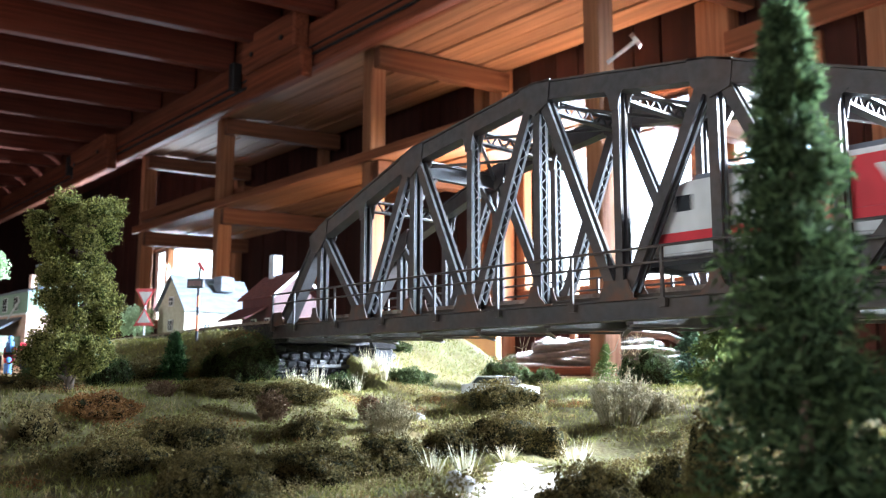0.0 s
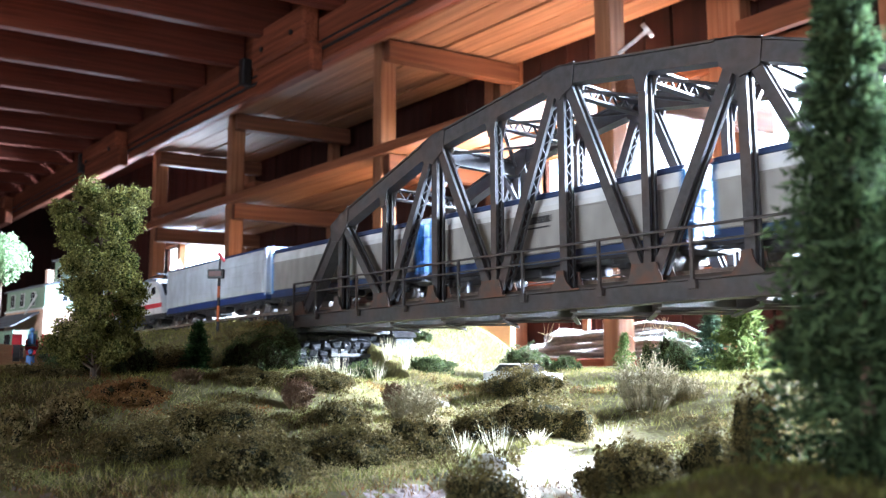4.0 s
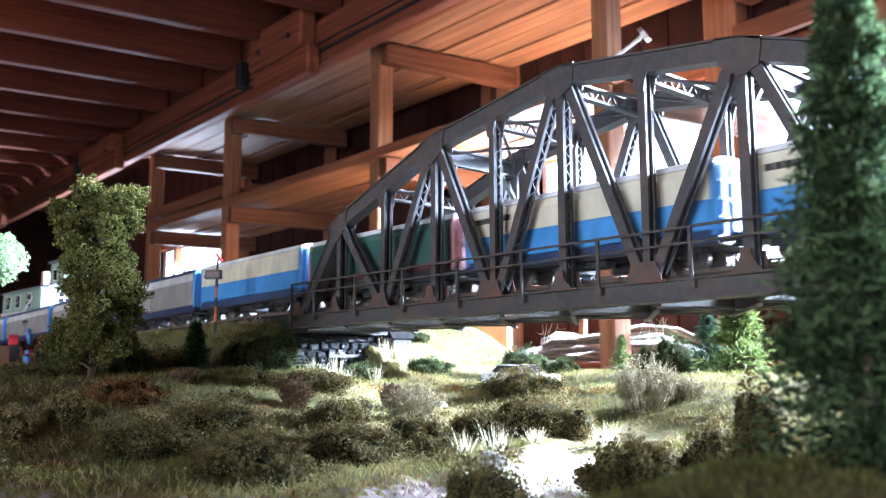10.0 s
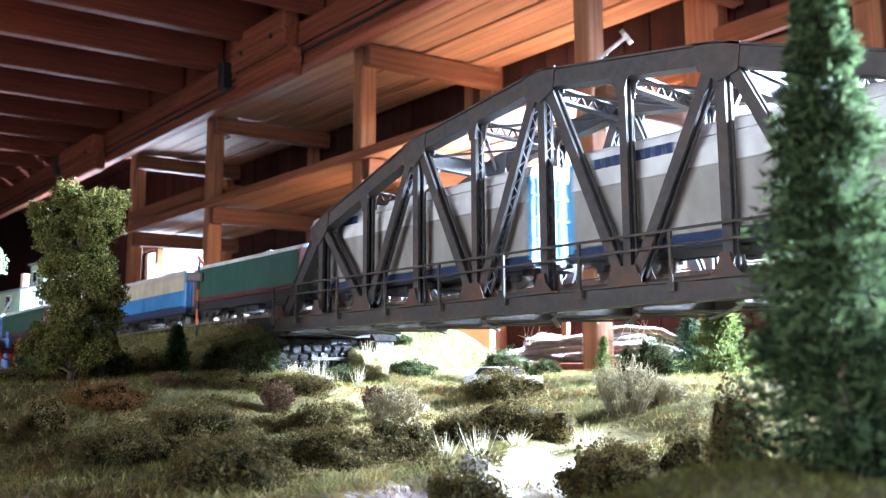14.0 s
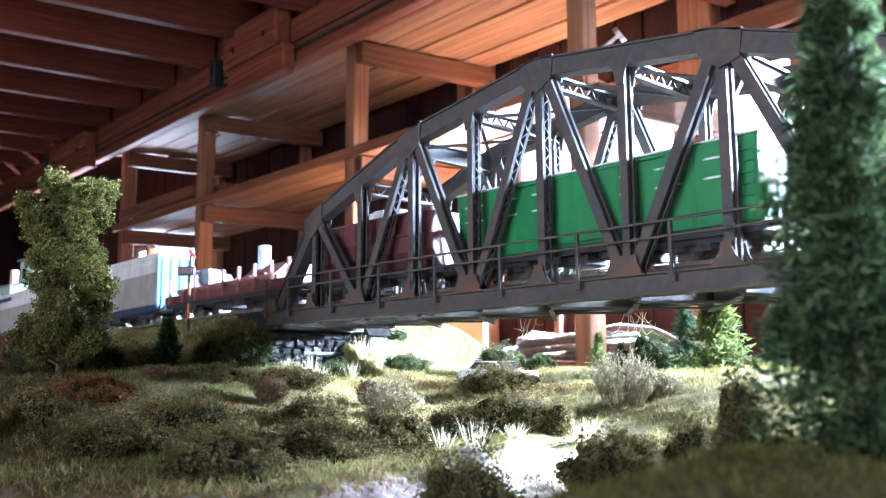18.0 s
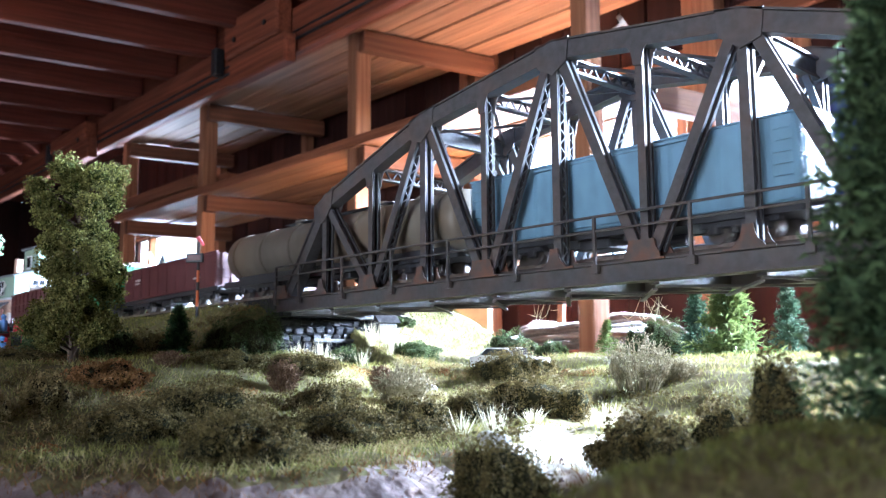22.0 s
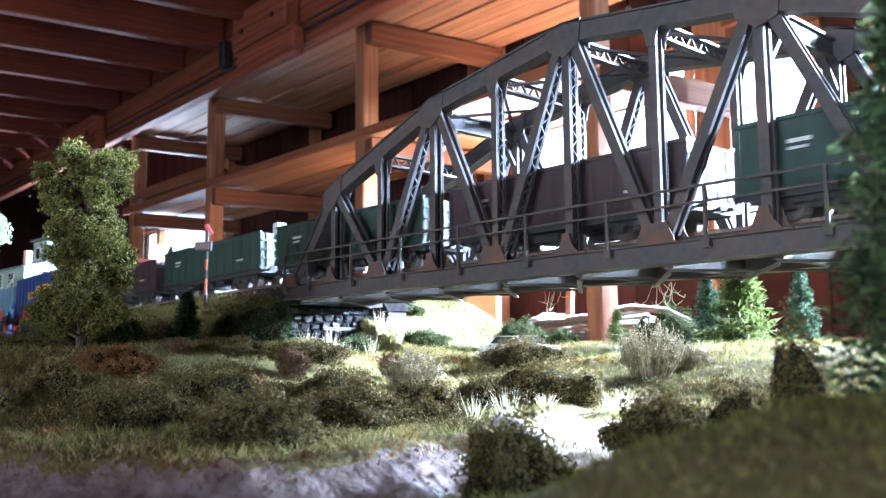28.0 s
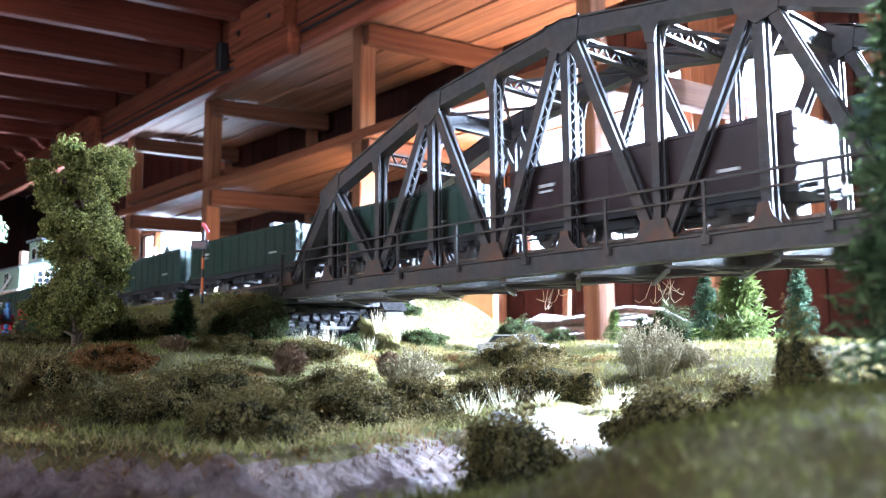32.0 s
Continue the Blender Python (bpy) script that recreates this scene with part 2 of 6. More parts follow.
BLACK_P = paint("black_underframe", (0.022, 0.022, 0.026), 0.6)
NAVY_P = paint("navy_sill", (0.025, 0.05, 0.13))
TANK_P = material("weathered_tank", (0.150, 0.135, 0.112), (0.095, 0.083, 0.066), 0.4, scale=60, stretch=(1, 1, 0.3), bump=0.1, depth=0.0003, c=(0.13, 0.085, 0.05), c_scale=22, c_amount=0.6)
WHEEL = material("wheel_steel", (0.16, 0.14, 0.13), (0.10, 0.09, 0.08), 0.4, 0.7, scale=300)
ORANGE_P = paint("orange_paint", (0.52, 0.12, 0.035))
GLASS = glass("glazing")
DARKGLASS = material("dark_glazing", (0.03, 0.035, 0.04), (0.02, 0.02, 0.025), 0.15, bump=0)
ROOF_GREY = material("grey_roof", (0.16, 0.18, 0.21), (0.11, 0.12, 0.14), 0.7, scale=200, bump=0.3, stretch=(0.3, 1, 1))
ROOF_RED = material("dark_red_roof", (0.16, 0.065, 0.06), (0.11, 0.045, 0.045), 0.7, scale=200, bump=0.3)
PLASTER = material("plaster", (0.46, 0.43, 0.34), (0.38, 0.35, 0.28), 0.85, scale=200, bump=0.15)
PINKWALL = material("salmon_wall", (0.60, 0.40, 0.31), (0.50, 0.33, 0.26), 0.85, scale=200, bump=0.15)
GREENWALL = material("grey_green_siding", (0.26, 0.36, 0.28), (0.20, 0.28, 0.22), 0.8, scale=200, stretch=(1, 1, 6), bump=0.3)
CLOTH_BLUE = paint("blue_cloth", (0.10, 0.24, 0.55), 0.8)
PLY = material("plywood_edge", (0.42, 0.29, 0.17), (0.33, 0.22, 0.13), 0.75, scale=40, stretch=(0.2, 1, 1))


# ---- mesh helpers ----
def mesh_of(name, verts, faces, mat, smooth=False):
    me = bpy.data.meshes.new(name)
    me.from_pydata([tuple(v) for v in verts], [], [tuple(f) for f in faces])
    me.materials.append(mat)
    if smooth:
        me.polygons.foreach_set("use_smooth", [True] * len(me.polygons))
    me.update()
    return me


def part(name, bm, mat, parent, label="", smooth=False):
    """One bmesh as one mesh object under a thing, or on its own."""
    me = bpy.data.meshes.new(name)
    bm.to_mesh(me)
    bm.free()
    me.materials.append(mat)
    if smooth:
        me.polygons.foreach_set("use_smooth", [True] * len(me.polygons))
    ob = new(name, me)
    ob.parent = parent
    if label:
        ob["label"] = label
    return ob


def attach(name, me, parent, m=None, label=""):
    ob = new(name, me)
    ob.parent = parent
    if m is not None:
        ob.matrix_basis = m
    if label:
        ob["label"] = label
    return ob


def thing(name, label, category, at=(0, 0, 0), rz=0.0, group="", kind=""):
    ob = new(name)
    ob.matrix_basis = pose(*at, 0, 0, rz)
    ob.empty_display_size = 0.02
    return tagged(ob, label, category, group, kind)


def add_box(bm, lo, hi, bevel=0.0, m=None):
    lo, hi = Vector(lo), Vector(hi)
    geo = bmesh.ops.create_cube(bm, size=1.0)
    vs = geo["verts"]
    for v in vs:
        v.co = Vector([lo[i] + (v.co[i] + 0.5) * (hi[i] - lo[i]) for i in range(3)])
    if bevel:
        es = list({e for v in vs for e in v.link_edges})
        vs = list({v for f in bmesh.ops.bevel(bm, geom=es, offset=bevel, segments=1, affect="EDGES")["faces"] for v in f.verts})
    if m is not None:
        bmesh.ops.transform(bm, matrix=m, verts=vs)
    return bm


def box(lo, hi, bevel=0.0, m=None):
    return add_box(bmesh.new(), lo, hi, bevel, m)


def add_bar(bm, a, b, w, d, up=(0, 1, 0), bevel=0.0):
    """A bar of section w x d (d along `up`) from a to b."""
    a, b, up = Vector(a), Vector(b), Vector(up)
    ax = (b - a).normalized()
    side = up.cross(ax)
    if side.length < 1e-6:
        side = Vector((1, 0, 0)).cross(ax)
    side.normalize()
    up2 = ax.cross(side)
    m = Matrix((side, up2, ax)).transposed().to_4x4()
    m.translation = a
    return add_box(bm, (-w / 2, -d / 2, 0), (w / 2, d / 2, (b - a).length), bevel, m)


def bar(a, b, w, d, up=(0, 1, 0), bevel=0.0):
    return add_bar(bmesh.new(), a, b, w, d, up, bevel)


def add_cyl(bm, a, b, r1, r2=None, n=12, caps=True):
    a, b = Vector(a), Vector(b)
    q = (b - a).to_track_quat("Z", "Y").to_matrix().to_4x4()
    q.translation = (a + b) / 2
    bmesh.ops.create_cone(bm, cap_ends=caps, segments=n, radius1=r1, radius2=r1 if r2 is None else r2, depth=(b - a).length, matrix=q)
    return bm


def cyl(a, b, r1, r2=None, n=12):
    return add_cyl(bmesh.new(), a, b, r1, r2, n)


def prism(points, y0, y1):
    """Outline in x, z pushed from y0 to y1."""
    bm = bmesh.new()
    f = [bm.verts.new((x, y0, z)) for x, z in points]
    g = [bm.verts.new((x, y1, z)) for x, z in points]
    bm.faces.new(f)
    bm.faces.new(g[::-1])
    for i in range(len(f)):
        j = (i + 1) % len(f)
        bm.faces.new((f[j], f[i], g[i], g[j]))
    bmesh.ops.recalc_face_normals(bm, faces=bm.faces)
    return bm


def tube(name, pts, r, mat, parent=None, cyclic=False):
    cu = bpy.data.curves.new(name, "CURVE")
    cu.dimensions, cu.bevel_depth, cu.bevel_resolution, cu.resolution_u = "3D", r, 2, 3
    sp = cu.splines.new("POLY")
    sp.points.add(len(pts) - 1)
    for q, p in zip(sp.points, pts):
        q.co = (*p, 1)
    sp.use_cyclic_u = cyclic
    cu.materials.append(mat)
    ob = new(name, cu)
    ob.parent = parent
    return ob


def smooth01(a, b, v):
    t = min(1.0, max(0.0, (v - a) / (b - a)))
    return t * t * (3 - 2 * t)

# ---- the barn ----
FLOOR_Z, CEIL_Z = -1.05, 1.62
X0, X1, Y0 = -9.0, 9.0, -4.0
tagged(part("floor", box((X0, Y0, FLOOR_Z - 0.1), (X1, WALL_Y + 0.1, FLOOR_Z)), FLOOR, None), "worn grey concrete barn floor", "floor", kind="structure")
bm = bmesh.new()
yy = Y0 - 0.1
while yy < WALL_Y + 0.1:
    add_box(bm, (X0, yy + 0.004, CEIL_Z), (X1, yy + 0.156, CEIL_Z + 0.03))
    yy += 0.16
add_box(bm, (X0 - 0.1, Y0 - 0.1, CEIL_Z + 0.034), (X1 + 0.1, WALL_Y + 0.1, CEIL_Z + 0.09))
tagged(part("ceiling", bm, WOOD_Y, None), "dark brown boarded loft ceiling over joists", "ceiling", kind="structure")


def wall_with_openings(name, x0, x1, y0, y1, z0, z1, holes, label):
    wall = thing(name, label, "wall", kind="structure")
    xs = [x0]
    cuts = []
    for a, b, c, d in holes:
        cuts += [(a, b, c, d)]
    edge = x0
    for a, b, c, d in cuts:
        part("panel", box((edge, y0, z0), (a, y1, z1)), WALLWOOD, wall)
        part("panel", box((a, y0, z0), (b, y1, c)), WALLWOOD, wall)
        part("panel", box((a, y0, d), (b, y1, z1)), WALLWOOD, wall)
        edge = b
    part("panel", box((edge, y0, z0), (x1, y1, z1)), WALLWOOD, wall)
    return wall


# the third opening is out of view, sized to place the sunlight
HOLES = [(-5.95, -4.75, 0.34, 0.87), (-1.93, -0.70, 0.30, 0.97), (0.87, 1.95, 0.30, 1.04)]
back = wall_with_openings("wall_north", X0, X1, WALL_Y, WALL_Y + 0.05, FLOOR_Z, CEIL_Z, HOLES, "dark red-brown barn wall of upright boards")
# upright boards on the inside of the back wall
rng = random.Random(4)
board_meshes = {}
x = -7.2
while x < 2.8:
    w = rng.choice((0.12, 0.15, 0.17))
    spans = [(FLOOR_Z, CEIL_Z)]
    for a, b, c, d in HOLES:
        if x + w > a and x < b:
            spans = [(FLOOR_Z, c), (d, CEIL_Z)]
    for z0, z1 in spans:
        key = (w, round(z1 - z0, 3))
        if key not in board_meshes:
            bm = box((0.003, 0, 0), (w - 0.003, 0.02, z1 - z0), 0.003)
            me = bpy.data.meshes.new("wall_board")
            bm.to_mesh(me)
            bm.free()
            me.materials.append(WALLWOOD)
            board_meshes[key] = me
        attach("wall_board", board_meshes[key], back, pose(x, WALL_Y - 0.022 - rng.random() * 0.008, z0))
    x += w
# unseen wall, its opening made up around the front fill lamp
tagged(part("wall_south", box((X0, Y0 - 0.1, FLOOR_Z), (0.55, Y0, CEIL_Z)), WALLWOOD, None), "dark boarded wall beside the opening added for the fill light", "wall", kind="structure")
tagged(part("wall_south", box((2.65, Y0 - 0.1, FLOOR_Z), (X1, Y0, CEIL_Z)), WALLWOOD, None), "dark boarded wall beside the opening added for the fill light", "wall", kind="structure")
tagged(part("wall_south", box((0.55, Y0 - 0.1, 1.1), (2.65, Y0, CEIL_Z)), WALLWOOD, None), "dark boarded wall over the opening added for the fill light", "wall", kind="structure")
tagged(part("wall_west", box((X0 - 0.1, Y0 - 0.1, FLOOR_Z), (X0, WALL_Y + 0.05, CEIL_Z)), WALLWOOD, None), "dark boarded gable wall of the barn", "wall", kind="structure")
tagged(part("wall_east", box((X1, Y0 - 0.1, FLOOR_Z), (X1 + 0.1, WALL_Y + 0.05, CEIL_Z)), WALLWOOD, None), "dark boarded gable wall of the barn", "wall", kind="structure")
tagged(part("ground", box((-60, -60, FLOOR_Z - 0.5), (60, 60, FLOOR_Z - 0.12)), GRAVEL, None), "pale gravel yard outside the barn", "ground", kind="structure")

# window frames
for i, (a, b, c, d) in enumerate(HOLES):
    win = thing("window_%d" % (i + 1), "bare wooden barn window full of bright sky", "window", kind="structure")
    part("window_frame", box((a - 0.05, WALL_Y - 0.045, c - 0.06), (b + 0.05, WALL_Y + 0.03, c), 0.004), WOOD, win)
    part("window_frame", box((a - 0.05, WALL_Y - 0.045, d), (b + 0.05, WALL_Y + 0.03, d + 0.06), 0.004), WOOD, win)
    part("window_frame", box((a - 0.05, WALL_Y - 0.044, c), (a, WALL_Y + 0.03, d), 0.004), WOOD_Z, win)
    part("window_frame", box((b, WALL_Y - 0.044, c), (b + 0.05, WALL_Y + 0.03, d), 0.004), WOOD_Z, win)
    if i == 2:
        # unseen boards added to keep sun off the tall tree and near hill
        part("boarded_light", box((a, WALL_Y + 0.005, 0.893), (1.215, WALL_Y + 0.02, d)), WALLWOOD, win)
        part("shutter_board", box((1.50, WALL_Y + 0.085, c - 0.1), (1.64, WALL_Y + 0.11, d + 0.1)), WALLWOOD, win)
    if i == 0:
        mid = a + 0.33
        part("mullion", box((mid - 0.025, WALL_Y - 0.03, c), (mid + 0.025, WALL_Y + 0.02, d), 0.003), WOOD_Z, win)
    elif i == 1:
        part("mullion", box((-1.14, WALL_Y - 0.03, c), (-1.06, WALL_Y + 0.02, d), 0.003), WOOD_Z, win)

# storage rack along the back wall
RY, RD = 1.6, 0.62
POSTS = [-4.42, -3.43, -2.15, -1.03]
UPPER, MID = 1.234, 0.776
for i, px in enumerate(POSTS):
    post = thing("rack_post", "rough sawn pine post of the storage rack", "post", (px, RY, FLOOR_Z), group="rack posts")
    w = 0.028
    part("post", box((-w, 0, 0), (w, 0.075, (UPPER if px < -1.5 else CEIL_Z) - FLOOR_Z), 0.004), WOOD_Z, post)
    rear = thing("rack_post", "rough pine rear post of the storage rack", "post", (px, RY + RD - 0.02, FLOOR_Z), group="rack posts")
    part("post", box((-w, 0, 0), (w, 0.05, UPPER - FLOOR_Z), 0.004), WOOD_Z, rear)
    for z in (UPPER, MID):
        br = thing("rack_bearer", "pine cross bearer carrying the rack shelf", "beam", (px + 0.062, RY, z), -10, group="rack bearers")
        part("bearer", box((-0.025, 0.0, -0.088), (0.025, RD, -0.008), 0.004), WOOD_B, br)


def shelf(z, x0, x1, label, mat):
    sh = thing("rack_shelf", label, "shelf", (0, RY, z), group="rack shelves")
    part("front_edge", box((x0, -0.020, -0.006), (x1, -0.002, 0.034), 0.003), WOOD, sh)
    y = 0.0
    k = 0
    while y < RD - 0.02:
        w = (0.10, 0.14, 0.12)[k % 3]
        part("board", box((x0, y + 0.005, 0.0 + 0.004 * (k % 2)), (x1, min(y + w, RD) - 0.005, 0.024), 0.002), mat, sh)
        y += w
        k += 1
    return sh


shelf(UPPER, -4.5, -0.95, "long upper rack shelf of pale boards", GREYBOARD)
shelf(MID, -4.5, -0.99, "long middle rack shelf of pine boards", MIDBOARD)
# timber stacked on the middle shelf
rng = random.Random(8)
for k in range(5):
    pl = thing("timber_offcut", "short pine plank lying on the rack shelf", "plank", (-4.28 + 0.05 * k, RY + 0.05 + 0.055 * k, MID + 0.027 + 0.03 * (k % 3)), rz=rng.uniform(-4, 14), group="timber on the shelf")
    part("plank", box((0, -0.04, 0), (0.75 + 0.05 * k, 0.04, 0.028), 0.003), WOOD, pl)
beam = thing("timber_offcut", "thick squared beam lying along the shelf edge", "plank", (-4.40, RY + 0.02, MID + 0.056), group="timber on the shelf")
part("plank", box((0, -0.03, 0), (0.92, 0.03, 0.06), 0.004), WOOD, beam)

# main roof beam with its splices, conduit and joists
mb = thing("roof_beam", "heavy old timber beam carrying the loft joists", "beam")
part("timber", box((X0, 1.462, 1.180), (X1, 1.512, 1.372), 0.006), BEAM, mb)
part("upper_timber", box((X0, 1.52, 1.376), (X1, 1.60, 1.62), 0.008), BEAM, mb)
for x0, x1, z0, z1 in ((-2.80, -2.36, 1.125, 1.415), (-5.10, -4.49, 1.130, 1.352), (-7.6, -7.1, 1.13, 1.36)):
    block = part("splice_block", box((x0, 1.385, z0 + 0.125), (x1, 1.4615, z1), 0.010), BEAM, mb)
    part("lower_plank", box((x0 + 0.04, 1.392, z0), (x1 + 0.05, 1.4515, z0 + 0.121), 0.008), BEAM, block)
    for bx in (x0 + 0.10, x1 - 0.09):
        part("bolt_head", cyl((bx, 1.383, z1 - 0.10), (bx, 1.376, z1 - 0.10), 0.012, n=6), IRON, block)
    part("iron_clasp", box((x0 - 0.16, 1.405, z0 + 0.10), (x0 - 0.115, 1.4515, z0 + 0.225), 0.006), IRON, mb)
part("conduit", cyl((X0, 1.447, 1.222), (X1, 1.447, 1.222), 0.006, n=8), IRON, mb)
part("cable", cyl((X0, 1.456, 1.262), (X1, 1.456, 1.262), 0.004, n=8), IRON, mb)
# the joists run a little askew to the beam
jx = -8.74
while jx < 6:
    j = thing("ceiling_joist", "dark pine ceiling joist resting on the roof beam", "beam", (jx, 1.45, 1.376), -10, group="ceiling joists")
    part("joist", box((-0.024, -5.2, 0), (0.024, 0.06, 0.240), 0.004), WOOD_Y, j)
    jx += 0.431
# wall posts and sloping planks beside the window
for px, z0 in ((-0.96, 0.5), (-0.45, FLOOR_Z), (-2.02, FLOOR_Z)):
    p = thing("wall_post", "reddish upright post against the barn wall", "post", (px, WALL_Y - 0.12, z0), group="wall posts")
    part("post", box((-0.04, 0, 0), (0.04, 0.07, CEIL_Z - z0), 0.004), WOOD_Z, p)
rail_b = thing("wall_rail", "rough horizontal plank nailed across the wall posts", "plank", (0, WALL_Y - 0.15, 1.00))
part("plank", bar((-0.92, 0.013, 0.035), (0.30, 0.013, 0.075), 0.075, 0.026), WOOD, rail_b)
rail_c = thing("wall_rail", "thin sloping lath between the wall posts", "plank", (-1.25, WALL_Y - 0.18, 1.36))
part("lath", bar((0, 0, 0), (0.9, 0, -0.10), 0.02, 0.035), WOOD, rail_c)
# loose pipe with a round flange
pipe = thing("flanged_pipe", "thin metal rod with a round flange driven into the post", "pipe", (-0.994, 1.63, 0.86))
part("rod", cyl((0, 0, 0), (0.075, 0.03, 0.05), 0.006, n=8), ZINC, pipe)
part("flange", cyl((0.075, 0.03, 0.05), (0.085, 0.034, 0.057), 0.024, n=16), ZINC, pipe)

# ---- the layout: ground ----
def track_y(x):
    """Centre line: straight over the bridge, then bending a little."""
    if x > -0.05:
        return 0.03
    if x > -0.15:
        return 0.03 - 0.028 * (x + 0.05) ** 2 / 0.2
    return 0.0286 + 0.028 * (x + 0.15)


def track_z(x):
    """Rail head: level over the bridge, falling away beyond it."""
    if x > -0.04:
        return 0.006
    if x > -0.16:
        return 0.006 - 0.026 * (x + 0.04) ** 2 / 0.24
    return 0.006 - 0.00156 + 0.026 * (max(x, -1.3) + 0.16)


SANDY = [(0.335, -0.150), (0.318, -0.110), (0.296, -0.070), (0.268, -0.018), (0.252, 0.040), (0.235, 0.090)]
MUDDY = [(-0.20, -0.420), (0.10, -0.305), (0.25, -0.262), (0.325, -0.215), (0.335, -0.160), (0.326, -0.130)]


def near_line(x, y, line):
    best = 9.0
    for (ax, ay), (bx, by) in zip(line, line[1:]):
        dx, dy = bx - ax, by - ay
        t = min(1, max(0, ((x - ax) * dx + (y - ay) * dy) / (dx * dx + dy * dy)))
        best = min(best, math.hypot(x - ax - t * dx, y - ay - t * dy))
    return best


def mud_depth(x, y):
    return 0.038 - near_line(x, y, MUDDY) + 0.008 * noise.noise((x * 40, y * 40, 3)) if y < -0.07 else -0.05


def ground_z(x, y):
    z = -0.066 + 0.026 * smooth01(-0.02, 0.16, y)
    z += 0.029 * smooth01(0.20, 0.03, x) * smooth01(0.12, 0.02, y) * (1 - 0.45 * smooth01(-0.02, 0.03, y) * smooth01(-0.03, 0.0, x))
    z += 0.0160 * smooth01(0.372, 0.422, x) * smooth01(-0.05, -0.11, y) * smooth01(-0.245, -0.185, y)
    z += 0.024 * smooth01(-0.13, -0.38, x) * smooth01(0.30, 0.15, y)
    z -= 0.009 * smooth01(0.0, 0.022, mud_depth(x, y)) * smooth01(0.40, 0.33, x)
    z -= 0.002 * smooth01(0.024, 0.010, near_line(x, y, SANDY)) * smooth01(0.12, 0.0, y)
    c = track_y(x)
    front = smooth01(-0.085, 0.0, y - (c - 0.026))
    bed = track_z(x) - 0.0072
    left = smooth01(-0.008, -0.024, x)
    if y > c + 0.03:
        bed = max(bed, -0.012 + 0.018 * smooth01(-0.24, -0.12, x))
        d = y - c - 0.03
        e = 0.3 * d + 8 * max(0.0, d - 0.17) ** 2
        left = smooth01(0.060 - e, -0.07 - e, x)
    z += (bed - z) * front * left
    right = smooth01(0.468, 0.484, x)
    z += (bed - z) * smooth01(-0.075, 0.0, y - (c - 0.026)) * smooth01(0.10, 0.0, y - (c + 0.026)) * right
    calm = 1 - 0.85 * (abs(y - c) < 0.028 and (x < 0 or x > 0.47))
    z += (0.0045 * noise.noise((x * 14, y * 14, 0)) + 0.0018 * noise.noise((x * 60, y * 60, 5))) * calm
    if mud_depth(x, y) > 0.01 and x < 0.4:
        z += 0.0022 * noise.noise((x * 110, y * 110, 9)) + 0.0012 * noise.noise((x * 260, y * 260, 2))
    return z


BX0, BX1, BY0, BY1 = -2.4, 1.05, -0.44, 0.47
xs = [BX0 + 0.05 * i for i in range(41)] + [-0.35 + 0.0045 * i for i in range(103)] + [0.115 + 0.003 * i for i in range(103)] + [0.424 + 0.0045 * i for i in range(44)] + [0.625 + 0.02 * i for i in range(22)]
ys = [BY0 + 0.012 * i for i in range(13)] + [-0.286 + 0.003 * i for i in range(74)] + [-0.064 + 0.0045 * i for i in range(97)] + [0.372 + 0.012 * i for i in range(9)]
xs, ys = sorted({round(v, 4) for v in xs}), sorted({round(v, 4) for v in ys})
hv = [(x, y, ground_z(x, y)) for y in ys for x in xs]
nx = len(xs)
hf = [(j * nx + i, j * nx + i + 1, (j + 1) * nx + i + 1, (j + 1) * nx + i) for j in range(len(ys) - 1) for i in range(nx - 1)]
gm = mesh_of("landscape", hv, hf, SOIL, True)
for m_ in (MUD, SAND, FIELD, BALLAST):
    gm.materials.append(m_)
idx = []
for f in gm.polygons:
    x, y, z = f.center
    w = 0.006 * noise.noise((x * 90, y * 90, 1)) + 0.004 * noise.noise((x * 260, y * 260, 6))
    k = 0
    if mud_depth(x, y) + w > 0.006 and x < 0.385 + w:
        k = 1
    if near_line(x, y, SANDY) + 1.5 * w < 0.023 and -0.115 + 3 * w < y < -0.040 + 3 * w:
        k = 2
    if x < -0.12 + 4 * w and y < track_y(x) - 0.11 + w:
        k = 3
    if abs(y - track_y(x)) < 0.021 + 0.3 * w and (x < 0 or x > 0.47):
        k = 4
    idx.append(k)
gm.polygons.foreach_set("material_index", idx)
tagged(new("ground_model", gm), "model landscape of grass, mud and sand below the bridge", "ground", kind="structure")
base = thing("layout_board", "plywood baseboard box under the model landscape", "board", (0, 0, -0.13), kind="structure")
part("board", box((BX0, BY0, -0.02), (BX1, BY1, 0.012)), PLY, base)
part("fascia", box((BX0, BY0 - 0.012, -0.02), (BX1, BY0 - 0.001, 0.05)), PLY, base)
part("fascia", box((BX0, BY1 + 0.001, -0.02), (BX1, BY1 + 0.012, 0.095)), PLY, base)
for lx in (-2.3, -1.2, 0.0, 0.95):
    for ly in (BY0 + 0.04, BY1 - 0.04):
        leg = thing("trestle_leg", "square pine leg under the layout board", "leg", (lx, ly, FLOOR_Z), group="layout legs")
        part("leg", box((-0.025, -0.025, 0), (0.025, 0.025, -0.15 - FLOOR_Z), 0.003), WOOD_Z, leg)
